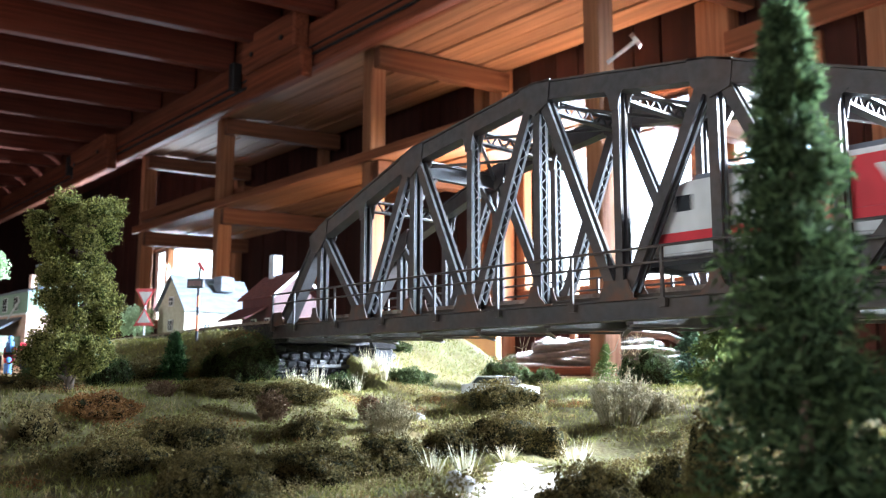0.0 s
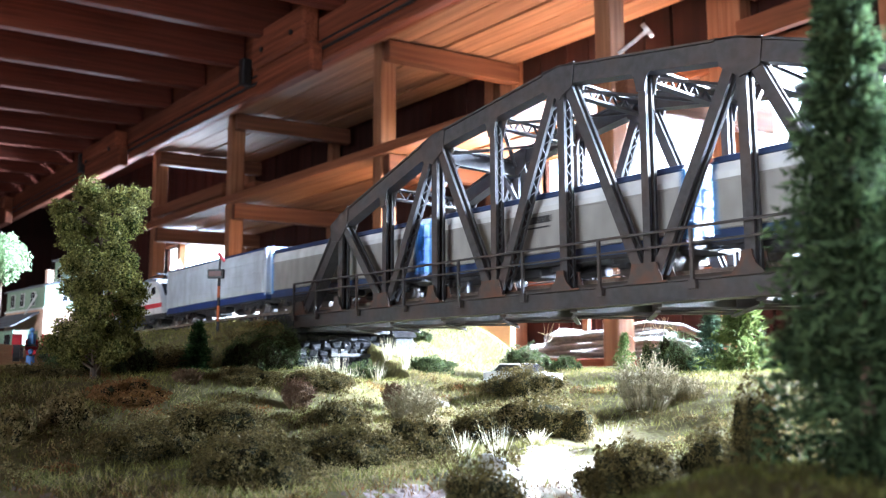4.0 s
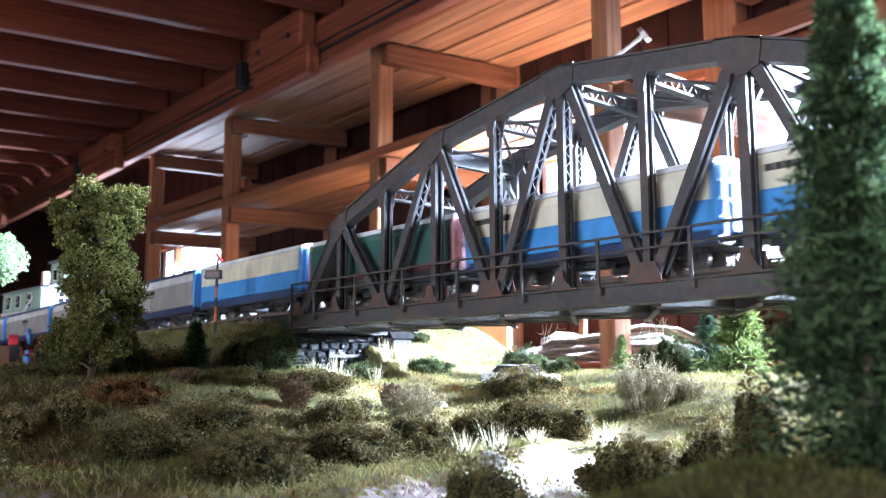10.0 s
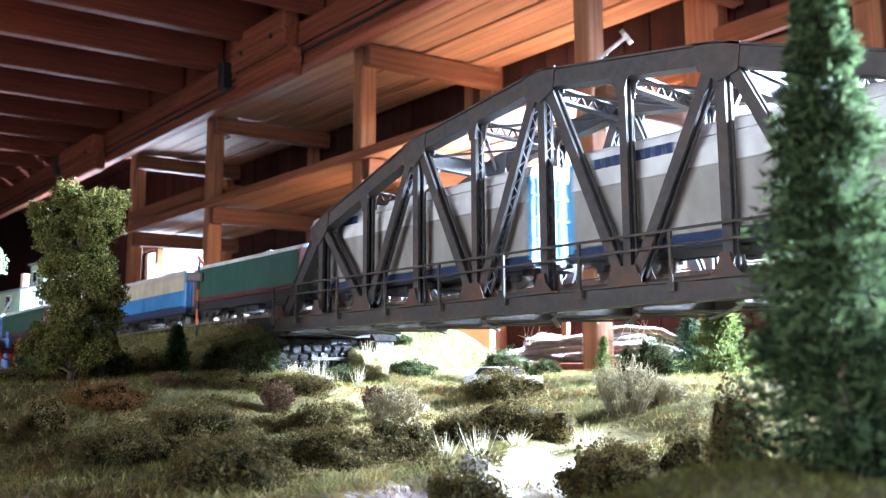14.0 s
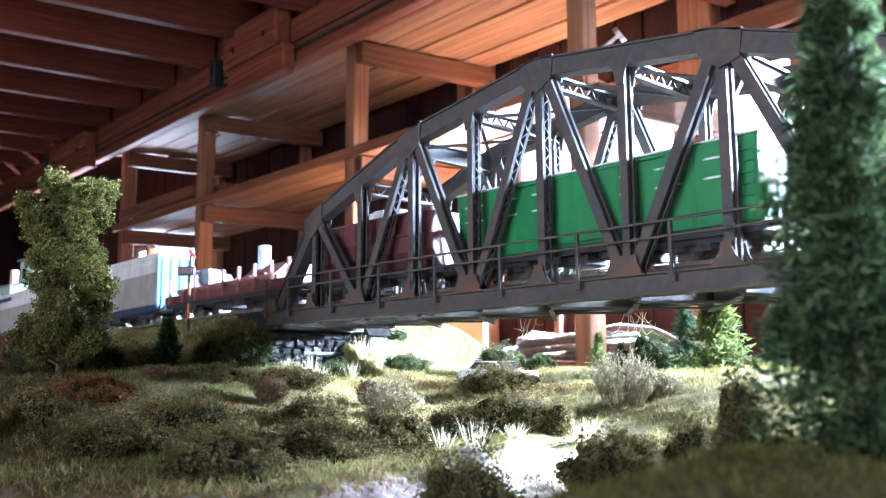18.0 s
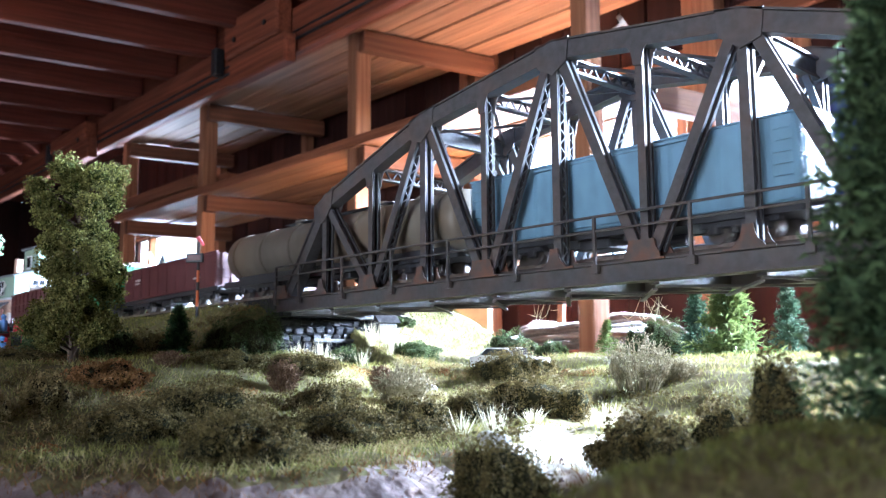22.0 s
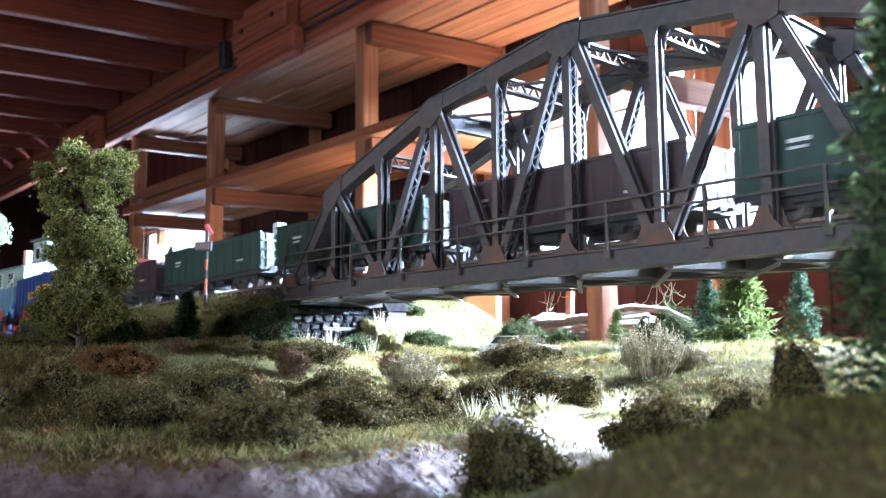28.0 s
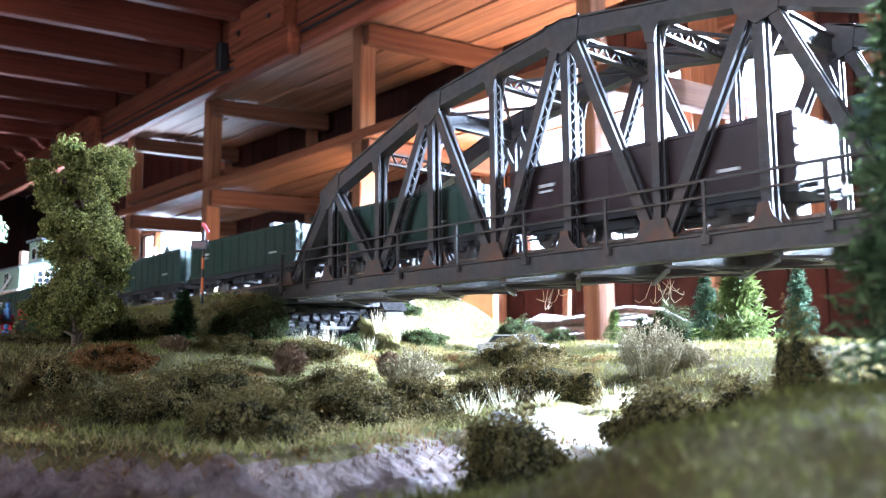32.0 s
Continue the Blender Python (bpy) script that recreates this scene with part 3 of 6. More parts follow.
for x0, x1 in ((-6.6, BX0), (BX1, 7.6)):
    sh = thing("track_shelf", "narrow plywood shelf carrying the track onwards", "shelf", kind="structure")
    n = 12
    bm = bmesh.new()
    for i in range(n):
        a, b = x0 + (x1 - x0) * i / n, x0 + (x1 - x0) * (i + 1) / n
        add_bar(bm, (a, track_y(a), track_z(a) - 0.0186), (b, track_y(b), track_z(b) - 0.0186), 0.022, 0.12)
    part("board", bm, PLY, sh)
    bm = bmesh.new()
    for i in range(5):
        a = x0 + (x1 - x0) * (i + 0.5) / 5
        add_box(bm, (a - 0.02, track_y(a) - 0.03, FLOOR_Z), (a + 0.02, track_y(a) + 0.03, track_z(a) - 0.0305))
    part("support", bm, WOOD_Z, sh)

# ---- track ----
track = thing("railway_track", "single model railway track on grey ballast and sleepers", "track", kind="structure")
RAIL_Z = 0.006
for side in (-0.00825, 0.00825):
    bm = bmesh.new()
    pts = [-6.5 + 0.3 * i for i in range(20)] + [-0.5 + 0.025 * i for i in range(21)] + [0.5, 7.5]
    for a, b in zip(pts, pts[1:]):
        add_bar(bm, (a, track_y(a) + side, track_z(a) - 0.0006), (b, track_y(b) + side, track_z(b) - 0.0006), 0.0016, 0.0011)
        add_bar(bm, (a, track_y(a) + side, track_z(a) - 0.0018), (b, track_y(b) + side, track_z(b) - 0.0018), 0.0012, 0.0006)
    part("rail", bm, RAIL, track)
sl = box((-0.0012, -0.0145, 0), (0.0012, 0.0145, 0.0022), 0.0003)
sme = bpy.data.meshes.new("sleeper")
sl.to_mesh(sme)
sl.free()
sme.materials.append(TIE)
x = -0.95
while x < 0.66:
    ang = math.degrees(math.atan2(track_y(x + 0.01) - track_y(x - 0.01), 0.02))
    attach("sleeper", sme, track, pose(x, track_y(x), track_z(x) - 0.0046, 0, -math.degrees(math.atan2(track_z(x + 0.01) - track_z(x - 0.01), 0.02)), ang))
    x += 0.0072
bm = bmesh.new()
for x0, x1 in ((-2.4, -0.95), (0.66, 3.0)):
    x = x0
    while x < x1:
        add_box(bm, (-0.0012, -0.0145, 0), (0.0012, 0.0145, 0.0022), 0, pose(x, track_y(x), track_z(x) - 0.0046))
        x += 0.0072
tagged(part("far_sleepers", bm, TIE, track), kind="stuff")

# ---- the bridge ----
P, W, TH = 0.046, 0.069, 0.0062
TOPZ = {0: 0.0, 1: 0.0600, 2: 0.0760, 3: 0.0920, 4: 0.0988, 5: 0.1056, 6: 0.0988, 7: 0.0920, 8: 0.0760, 9: 0.0600, 10: 0.0}
bridge = thing("truss_bridge", "grey steel bowstring truss railway bridge with rusty gussets", "bridge")


def laced_member(name, a, b, width, y, gap=TH, lace=True):
    """Two plates with zigzag lacing between them; a and b are (x, z)."""
    A, B = Vector((a[0], 0, a[1])), Vector((b[0], 0, b[1]))
    ax = (B - A).normalized()
    n = Vector((ax.z, 0, -ax.x))
    mem = part(name, add_bar(bar(A + Vector((0, y + 0.0006, 0)), B + Vector((0, y + 0.0006, 0)), width, 0.0010),
                             A + Vector((0, y + gap - 0.0006, 0)), B + Vector((0, y + gap - 0.0006, 0)), width, 0.0010), STEEL, bridge)
    bm = bmesh.new()
    for s in (-1, 1):
        o = n * (s * (width / 2 - 0.0004))
        add_bar(bm, A + o + Vector((0, y + 0.0012, 0)), B + o + Vector((0, y + 0.0012, 0)), 0.0008, 0.0012)
        add_bar(bm, A + o + Vector((0, y + gap - 0.0012, 0)), B + o + Vector((0, y + gap - 0.0012, 0)), 0.0008, 0.0012)
    if lace:
        Lm = (B - A).length
        k = max(3, int(Lm / 0.0042))
        o = n * (width / 2 - 0.0003)
        for i in range(k):
            p0, p1 = A + ax * (Lm * i / k) + o, A + ax * (Lm * (i + 1) / k) + o
            e0, e1 = (y + 0.0009, y + gap - 0.0009) if i % 2 else (y + gap - 0.0009, y + 0.0009)
            add_bar(bm, p0 + Vector((0, e0, 0)), p1 + Vector((0, e1, 0)), 0.0005, 0.0007, up=(1, 0, 0))
    part("lacing", bm, LACE, mem)
    return mem


def chord_run(names, nodes, heights, y, over=0.0012):
    """Chord of straight pieces with mitred joints, top edge along the nodes (x, z)."""
    pts = [Vector((a, 0, b)) for a, b in nodes]
    ways = [(b - a).normalized() for a, b in zip(pts, pts[1:])]
    normals = [Vector((-w.z, 0, w.x)) for w in ways]
    mitre = []
    for i in range(len(pts)):
        n0, n1 = normals[max(i - 1, 0)], normals[min(i, len(normals) - 1)]
        m = (n0 + n1).normalized()
        mitre.append(m / max(0.5, m.dot(n0)))
    for i, name in enumerate(names):
        h = heights[i]

        def strip(lo, hi):
            a, b = pts[i], pts[i + 1]
            q = [a - mitre[i] * lo, b - mitre[i + 1] * lo, b - mitre[i + 1] * hi, a - mitre[i] * hi]
            return [(v.x, v.z) for v in q]
        web = part(name, prism(strip(0.0009, h - 0.0009), y, y + TH), STEEL, bridge)
        part("flange", prism(strip(-0.0001, 0.0008), y - over, y + TH + over), STEEL, web)
        part("flange", prism(strip(h - 0.0008, h + 0.0001), y - over / 2, y + TH + over / 2), STEEL, web)


for y in (0.0, W - TH):
    # chords
    nodes = [(0.0 + 0.004, 0.006)] + [(P * k, TOPZ[k]) for k in (1, 3, 5, 7, 9)] + [(P * 10 - 0.004, 0.006)]
    chord_run(["end_post"] + ["top_chord"] * 4 + ["end_post"], nodes, [0.0080, 0.0088, 0.0088, 0.0088, 0.0088, 0.0080], y)
    bm = box((-0.008, y, -0.0074), (P * 10 + 0.008, y + TH, -0.0005))
    web = part("bottom_chord", bm, STEEL, bridge)
    part("flange", box((-0.008, y - 0.0016, -0.0004), (P * 10 + 0.008, y + TH + 0.0016, 0.0004)), STEEL, web)
    part("flange", box((-0.008, y - 0.0022, -0.0083), (P * 10 + 0.008, y + TH + 0.0022, -0.0075)), STEEL, web)
    # verticals
    for k in range(1, 10):
        laced_member("vertical", (P * k, 0.0), (P * k, TOPZ[k] - 0.006), 0.0042 if k % 2 else 0.0036, y, lace=k in (4, 5))
    for lo, hi in ((2, 1), (2, 3), (4, 3), (4, 5), (6, 5), (6, 7), (8, 7), (8, 9)):
        s = 1 if hi > lo else -1
        laced_member("diagonal", (P * lo + s * 0.004, 0.004), (P * hi - s * 0.0035, TOPZ[hi] - 0.008), 0.0046, y, lace=hi > lo and lo < 6)
    # gussets
    for k in range(0, 11):
        big = k % 2 == 0
        prof = [(0.0086, 0.0005), (0.0084, 0.0022), (0.0068, 0.0050), (0.0060, 0.0082)] if big else [(0.0066, 0.0005), (0.0058, 0.0016), (0.0036, 0.0036), (0.0024, 0.0066), (0.0021, 0.0090)]
        pts = [(P * k + a, b) for a, b in prof] + [(P * k - a, b) for a, b in prof[::-1]]
        part("rust_stain_plate", box((P * k - 0.0105, y - 0.0027, -0.0003), (P * k + 0.0105, y - 0.0017, 0.0005)), RUST, bridge)
        for yy in (y - 0.0026, y + TH + 0.0018):
            part("gusset", prism(pts, yy, yy + 0.0008), RUST, bridge, "rusty gusset plate" if k == 4 else "")
    for k in (1, 3, 5, 7, 9):
        zt = TOPZ[k]
        sl_ = (TOPZ[min(k + 2, 10)] - TOPZ[max(k - 2, 0)]) / (4 * P) if k not in (1, 9) else (0.5 if k == 1 else -0.5)
        pts = [(P * k - 0.010, zt - 0.0006 - 0.010 * sl_), (P * k + 0.010, zt - 0.0006 + 0.010 * sl_), (P * k + 0.0085, zt - 0.012 + 0.008 * sl_), (P * k, zt - 0.0165), (P * k - 0.0085, zt - 0.012 - 0.008 * sl_)]
        for yy in (y - 0.0012, y + TH + 0.0004):
            part("gusset", prism(pts, yy, yy + 0.0008), STEEL, bridge)

# flared heads of the plain verticals
for y in (0.0, W - TH):
    for k in (2, 4, 6, 8):
        zt = TOPZ[k] - 0.0078
        sl_ = (TOPZ[k + 1] - TOPZ[k - 1]) / (2 * P)
        prof = [(0.0060, 0.0), (0.0036, -0.0026), (0.0026, -0.0060), (0.0021, -0.0095)]
        pts = [(P * k + u, zt + v + u * sl_) for u, v in prof] + [(P * k - u, zt + v - u * sl_) for u, v in prof[::-1]]
        for yy in (y - 0.0008, y + TH + 0.0002):
            part("gusset", prism(pts, yy, yy + 0.0006), STEEL, bridge)

# portal braces and wind bracing between the two trusses
for k in range(2, 9):
    z1 = TOPZ[k] - 0.006
    h = 0.0085 if k in (3, 7) else 0.006
    bm = bar((P * k, TH, z1), (P * k, W - TH, z1), 0.0012, 0.004, up=(1, 0, 0))
    add_bar(bm, (P * k, TH, z1 - h), (P * k, W - TH, z1 - h), 0.0012, 0.004, up=(1, 0, 0))
    mem = part("cross_brace", bm, STEEL, bridge)
    bm = bmesh.new()
    if k in (3, 7):
        add_box(bm, (P * k - 0.0006, TH, z1 - h), (P * k + 0.0006, W - TH, z1))
    else:
        n = 12
        for i in range(n):
            ya, yb = TH + (W - 2 * TH) * i / n, TH + (W - 2 * TH) * (i + 1) / n
            za, zb = (z1, z1 - h) if i % 2 else (z1 - h, z1)
            add_bar(bm, (P * k, ya, za), (P * k, yb, zb), 0.0009, 0.0009, up=(1, 0, 0))
    part("lacing", bm, LACE, mem)
for k in (3, 4, 5, 6):
    a, b = TOPZ[k] - 0.010, TOPZ[k + 1] - 0.010
    part("wind_brace", bar((P * k, TH, a), (P * (k + 1), W - TH, b), 0.0018, 0.0012, up=(0, 0, 1)), STEEL, bridge)
    part("wind_brace", bar((P * k, W - TH, a + 0.0015), (P * (k + 1), TH, b + 0.0015), 0.0018, 0.0012, up=(0, 0, 1)), STEEL, bridge)
# knee braces of the portals
for k in (3, 7):
    for ya, yb in ((TH, TH + 0.011), (W - TH, W - TH - 0.011)):
        part("knee_brace", bar((P * k, ya, TOPZ[k] - 0.028), (P * k, yb, TOPZ[k] - 0.0145), 0.0016, 0.003, up=(1, 0, 0)), STEEL, bridge)
# floor beams, stringers, walkway
for k in range(0, 11):
    part("floor_beam", box((P * k - 0.002, TH, -0.0095), (P * k + 0.002, W - TH, -0.0025)), STEEL, bridge)
for sy in (0.0217, 0.0383):
    part("stringer", box((0, sy - 0.0016, -0.0024), (P * 10, sy + 0.0016, 0.0012)), STEEL, bridge)
for k in range(0, 10):
    part("bottom_brace", bar((P * k, TH, -0.0102), (P * (k + 1), W - TH, -0.0102), 0.002, 0.001, up=(0, 0, 1)), STEEL, bridge)
    part("bottom_brace", bar((P * k, W - TH, -0.0114), (P * (k + 1), TH, -0.0114), 0.002, 0.001, up=(0, 0, 1)), STEEL, bridge)
for yy0, yy1 in ((0.0068, 0.0145), (0.0455, 0.0622)):
    part("walkway", box((0.002, yy0, 0.0014), (P * 10 - 0.002, yy1, 0.0026)), TIE, bridge)
# handrail on both sides
for y in (-0.0030, W + 0.0030):
    rail_top, rail_mid = [], []
    for k in range(-1, 11):
        xx = P * (k + 0.5)
        if xx < -0.01:
            xx = -0.004
        if xx > P * 10:
            xx = P * 10 + 0.004
        hp = part("handrail_post", add_box(bar((xx, y, -0.002), (xx, y, 0.0205), 0.0013, 0.0013), (xx - 0.0016, y - 0.0008, -0.004), (xx + 0.0016, y + 0.0012, -0.0005)), STEEL, bridge)
        rail_top.append((xx, y, 0.0202))
        rail_mid.append((xx, y, 0.0140))
    tube("handrail", rail_top, 0.00062, STEEL, bridge)
    tube("handrail", rail_mid, 0.00055, STEEL, bridge)


# ---- abutments of rubble stone ----
def stone_block(rng, w, h, d):
    bm = box((-w / 2, -d / 2, -h / 2), (w / 2, d / 2, h / 2), min(w, h) * 0.24)
    for v in bm.verts:
        v.co += Vector((rng.uniform(-1, 1), rng.uniform(-1, 1), rng.uniform(-1, 1))) * min(w, h) * 0.13
    me = bpy.data.meshes.new("stone")
    bm.to_mesh(me)
    bm.free()
    me.materials.append(STONE)
    return me


rng = random.Random(21)
STONES = [stone_block(rng, rng.uniform(0.0055, 0.010), rng.uniform(0.0036, 0.0050), 0.004) for _ in range(8)]


def stone_face(parent, origin, along, length, height, rng):
    """Courses of rubble on a face; origin at its foot, along is the way the face runs."""
    o, al = Vector(origin), Vector(along).normalized()
    ang = math.degrees(math.atan2(al.y, al.x))
    z = 0.0026
    while z < height - 0.001:
        s = rng.uniform(0, 0.004)
        while s < length:
            me = rng.choice(STONES)
            p = o + al * s
            attach("stone", me, parent, pose(p.x, p.y, p.z + z + rng.uniform(-0.0007, 0.0007), rng.uniform(-9, 9), rng.uniform(-9, 9), ang + rng.uniform(-6, 6)))
            s += 0.0082
        z += 0.0050


ab = thing("stone_abutment", "dark rubble stone abutment under the bridge end", "abutment", group="bridge abutments")
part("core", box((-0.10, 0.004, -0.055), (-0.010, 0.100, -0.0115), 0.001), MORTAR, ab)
part("seat", box((-0.045, 0.0, -0.0112), (0.000, 0.073, -0.0085)), STONE, ab)
part("seat", box((-0.045, 0.0, -0.0083), (-0.0090, 0.073, 0.0010)), STONE, ab)
stone_face(ab, (-0.0095, 0.006, -0.052), (0, 1, 0), 0.094, 0.0395, rng)
stone_face(ab, (-0.075, 0.003, -0.050), (1, 0, 0), 0.064, 0.0375, rng)
# stone coping and pier cap at its far corner
part("coping", box((-0.013, 0.028, -0.0275), (-0.0062, 0.098, -0.0250), 0.0005), material("coping", (0.07, 0.07, 0.073), (0.045, 0.045, 0.045), 0.6, scale=300), ab)
part("pier", box((-0.016, 0.078, -0.050), (0.000, 0.094, -0.0135), 0.0008), STONE, ab)
part("pier_cap", prism([(-0.018, -0.0134), (0.002, -0.0134), (-0.004, -0.006), (-0.012, -0.006)], 0.076, 0.096), STONE, ab, "pointed dark pier cap")
ab2 = thing("stone_abutment", "dark rubble stone abutment at the near bridge end", "abutment", group="bridge abutments")
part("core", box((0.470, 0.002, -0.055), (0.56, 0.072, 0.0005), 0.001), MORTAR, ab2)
stone_face(ab2, (0.469, 0.006, -0.052), (0, 1, 0), 0.05, 0.050, rng)
stone_face(ab2, (0.474, 0.001, -0.052), (1, 0, 0), 0.08, 0.050, rng)

# ---- the train ----
# heights are above the rail head
CW = 0.0165      # half width of a wagon


def wheel_mesh():
    bm = cyl((0, -0.0014, 0), (0, 0.0014, 0), 0.0053, n=18)
    add_cyl(bm, (0, 0.0012, 0), (0, 0.0022, 0), 0.0060, n=18)
    add_cyl(bm, (0, -0.0022, 0), (0, -0.0013, 0), 0.0018, n=10)
    me = bpy.data.meshes.new("wheel")
    bm.to_mesh(me)
    bm.free()
    me.materials.append(WHEEL)
    return me


WHEEL_ME = wheel_mesh()


def bogie(parent, x, base=0.021, axles=2, mat=BLACK_P):
    bm = bmesh.new()
    L = base * (axles - 1) + 0.012
    for s in (-1, 1):
        y = s * 0.0125
        add_box(bm, (x - L / 2, y - 0.0010, 0.0060), (x + L / 2, y + 0.0010, 0.0090), 0.0004)
        for i in range(axles):
            wx = x + (i - (axles - 1) / 2) * base
            add_box(bm, (wx - 0.0026, y - 0.0014, 0.0034), (wx + 0.0026, y + 0.0014, 0.0080), 0.0005)
        for i in range(axles - 1):
            wx = x + (i - (axles - 2) / 2) * base
            add_cyl(bm, (wx - 0.0018, y, 0.0035), (wx - 0.0018, y, 0.0085), 0.0012, n=8)
            add_cyl(bm, (wx + 0.0018, y, 0.0035), (wx + 0.0018, y, 0.0085), 0.0012, n=8)
    add_box(bm, (x - 0.003, -0.012, 0.0065), (x + 0.003, 0.012, 0.0100))
    b = part("bogie", bm, mat, parent)
    for i in range(axles):
        wx = x + (i - (axles - 1) / 2) * base
        for s in (-1, 1):
            attach("wheel", WHEEL_ME, b, pose(wx, s * 0.0090, 0.0053, 0, 0, 0 if s < 0 else 180))
    return b


def underframe(car, L, mat=BLACK_P, deep=True):
    bm = box((-L / 2, -0.0135, 0.0090), (L / 2, 0.0135, 0.0118))
    for s in (-1, 1):
        add_box(bm, (-L / 2, s * 0.0150 - 0.0008, 0.0085), (L / 2, s * 0.0150 + 0.0008, 0.0125))
        for e in (-1, 1):
            add_cyl(bm, (e * L / 2, s * 0.010, 0.0112), (e * (L / 2 + 0.0048), s * 0.010, 0.0112), 0.0010, n=8)
            add_cyl(bm, (e * (L / 2 + 0.0048), s * 0.010, 0.0112), (e * (L / 2 + 0.0056), s * 0.010, 0.0112), 0.0026, n=12)
    add_box(bm, (-L / 2 - 0.005, -0.0012, 0.0095), (L / 2 + 0.005, 0.0012, 0.0112))
    part("underframe", bm, mat, car)
    if deep:
        bm = bmesh.new()
        add_box(bm, (-L * 0.13, -0.010, 0.0040), (-L * 0.03, 0.006, 0.0090), 0.0006)
        add_box(bm, (L * 0.02, -0.012, 0.0052), (L * 0.10, -0.004, 0.0090), 0.0006)
        add_cyl(bm, (L * 0.04, 0.006, 0.0060), (L * 0.15, 0.006, 0.0060), 0.0028, n=12)
        part("brake_gear", bm, mat, car)


def ribs(car, L, z0, z1, n, mat, w=0.0012, out=0.0009, name="rib"):
    for s in (-1, 1):
        for i in range(n):
            x = -L / 2 + 0.002 + (L - 0.004) * i / (n - 1)
            part(name, box((x - w / 2, s * CW - (out if s < 0 else 0), z0), (x + w / 2, s * CW + (out if s > 0 else 0), z1)), mat, car)


def arc(half, z_eave, z_top, n=9, shoulder=None):
    """Roof outline (y, z) from one eave to the other."""
    pts = []
    for i in range(n):
        a = math.pi * i / (n - 1)
        pts.append((-half * math.cos(a), z_eave + (z_top - z_eave) * math.sin(a) ** 0.7 if 0 < i < n - 1 else z_eave))
    return pts


def loft(outline, L, x0=None, x1=None):
    """An outline in (y, z) pushed along x."""
    x0, x1 = (-L / 2 if x0 is None else x0), (L / 2 if x1 is None else x1)
    bm = bmesh.new()
    a = [bm.verts.new((x0, y, z)) for y, z in outline]
    b = [bm.verts.new((x1, y, z)) for y, z in outline]
    bm.faces.new(a)
    bm.faces.new(b[::-1])
    for i in range(len(a)):
        j = (i + 1) % len(a)
        bm.faces.new((a[j], a[i], b[i], b[j]))
    bmesh.ops.recalc_face_normals(bm, faces=bm.faces)
    return bm


def bars(car, items, mat, z_shift=0.0, name="marking"):
    """Plain bars standing for lettering on the near side: (x0, x1, z0, z1)."""
    for x0, x1, z0, z1 in items:
        part(name, box((x0, -CW - 0.0005, z0), (x1, -CW + 0.0002, z1)), mat, car)


def end_details(car, L, z0, z1, mat, e):
    bm = bmesh.new()
    for k in range(3):
        zz = z0 + (z1 - z0) * (0.22 + 0.27 * k)
        add_box(bm, (e * L / 2 - (0.0009 if e < 0 else 0), -CW * 0.92, zz), (e * L / 2 + (0.0009 if e > 0 else 0), CW * 0.92, zz + 0.0012))
    for yy in (-0.012, -0.004, 0.004, 0.012):
        add_box(bm, (e * L / 2 - (0.0011 if e < 0 else 0), yy - 0.0004, z0), (e * L / 2 + (0.0011 if e > 0 else 0), yy + 0.0004, z1))
    part("end_ribs", bm, mat, car)


def sliding_wall_wagon(L, side, upper, roof, ends, sill, height, label, split=0.72, marks=None, mark_mat=None, half=CW, bow=0.0050):
    car = thing("covered_wagon", label, "wagon", group="goods train")
    eave = height - bow
    zsplit = 0.0125 + (eave - 0.0125) * split
    body = part("side_wall", box((-L / 2 + 0.0030, -CW, 0.0150), (L / 2 - 0.0030, CW, zsplit), 0.0004), side, car)
    up = [(-CW, zsplit + 0.0002), (-CW, eave - 0.004), (-CW + 0.0016, eave), (CW - 0.0016, eave), (CW, eave - 0.004), (CW, zsplit + 0.0002)]
    part("upper_wall", loft(up, L - 0.006), upper, car)
    part("roof", loft([(-CW + 0.0012, eave + 0.0002)] + [(y * 0.93, z) for y, z in arc(CW, eave + 0.0006, height)] + [(CW - 0.0012, eave + 0.0002)], L - 0.002), roof, car, smooth=False)
    for e in (-1, 1):
        part("end_wall", box((e * L / 2 - (0.0001 if e > 0 else 0.0) - (0.0028 if e > 0 else 0), -CW + 0.0003, 0.0125), (e * L / 2 + (0.0028 if e < 0 else 0), CW - 0.0003, eave + 0.001), 0.0006), ends, car)
        end_details(car, L, 0.0135, eave, ends, e)
    part("sill", box((-L / 2, -CW + 0.0006, 0.0100), (L / 2, CW - 0.0006, 0.0148)), sill, car)
    # door joints and edge mouldings
    bm = bmesh.new()
    for x in (-L / 2 + 0.004, -0.0004, L / 2 - 0.0048):
        add_box(bm, (x, -CW - 0.0004, 0.0152), (x + 0.0007, CW + 0.0004, zsplit - 0.0004))
    add_box(bm, (-L / 2 + 0.003, -CW - 0.0005, zsplit - 0.0004), (L / 2 - 0.003, CW + 0.0005, zsplit + 0.0003))
    part("moulding", bm, side, car)
    if marks:
        bars(car, marks, mark_mat or BLACK_P)
    underframe(car, L)
    for s in (-1, 1):
        bogie(car, s * (L / 2 - 0.026))
    return car


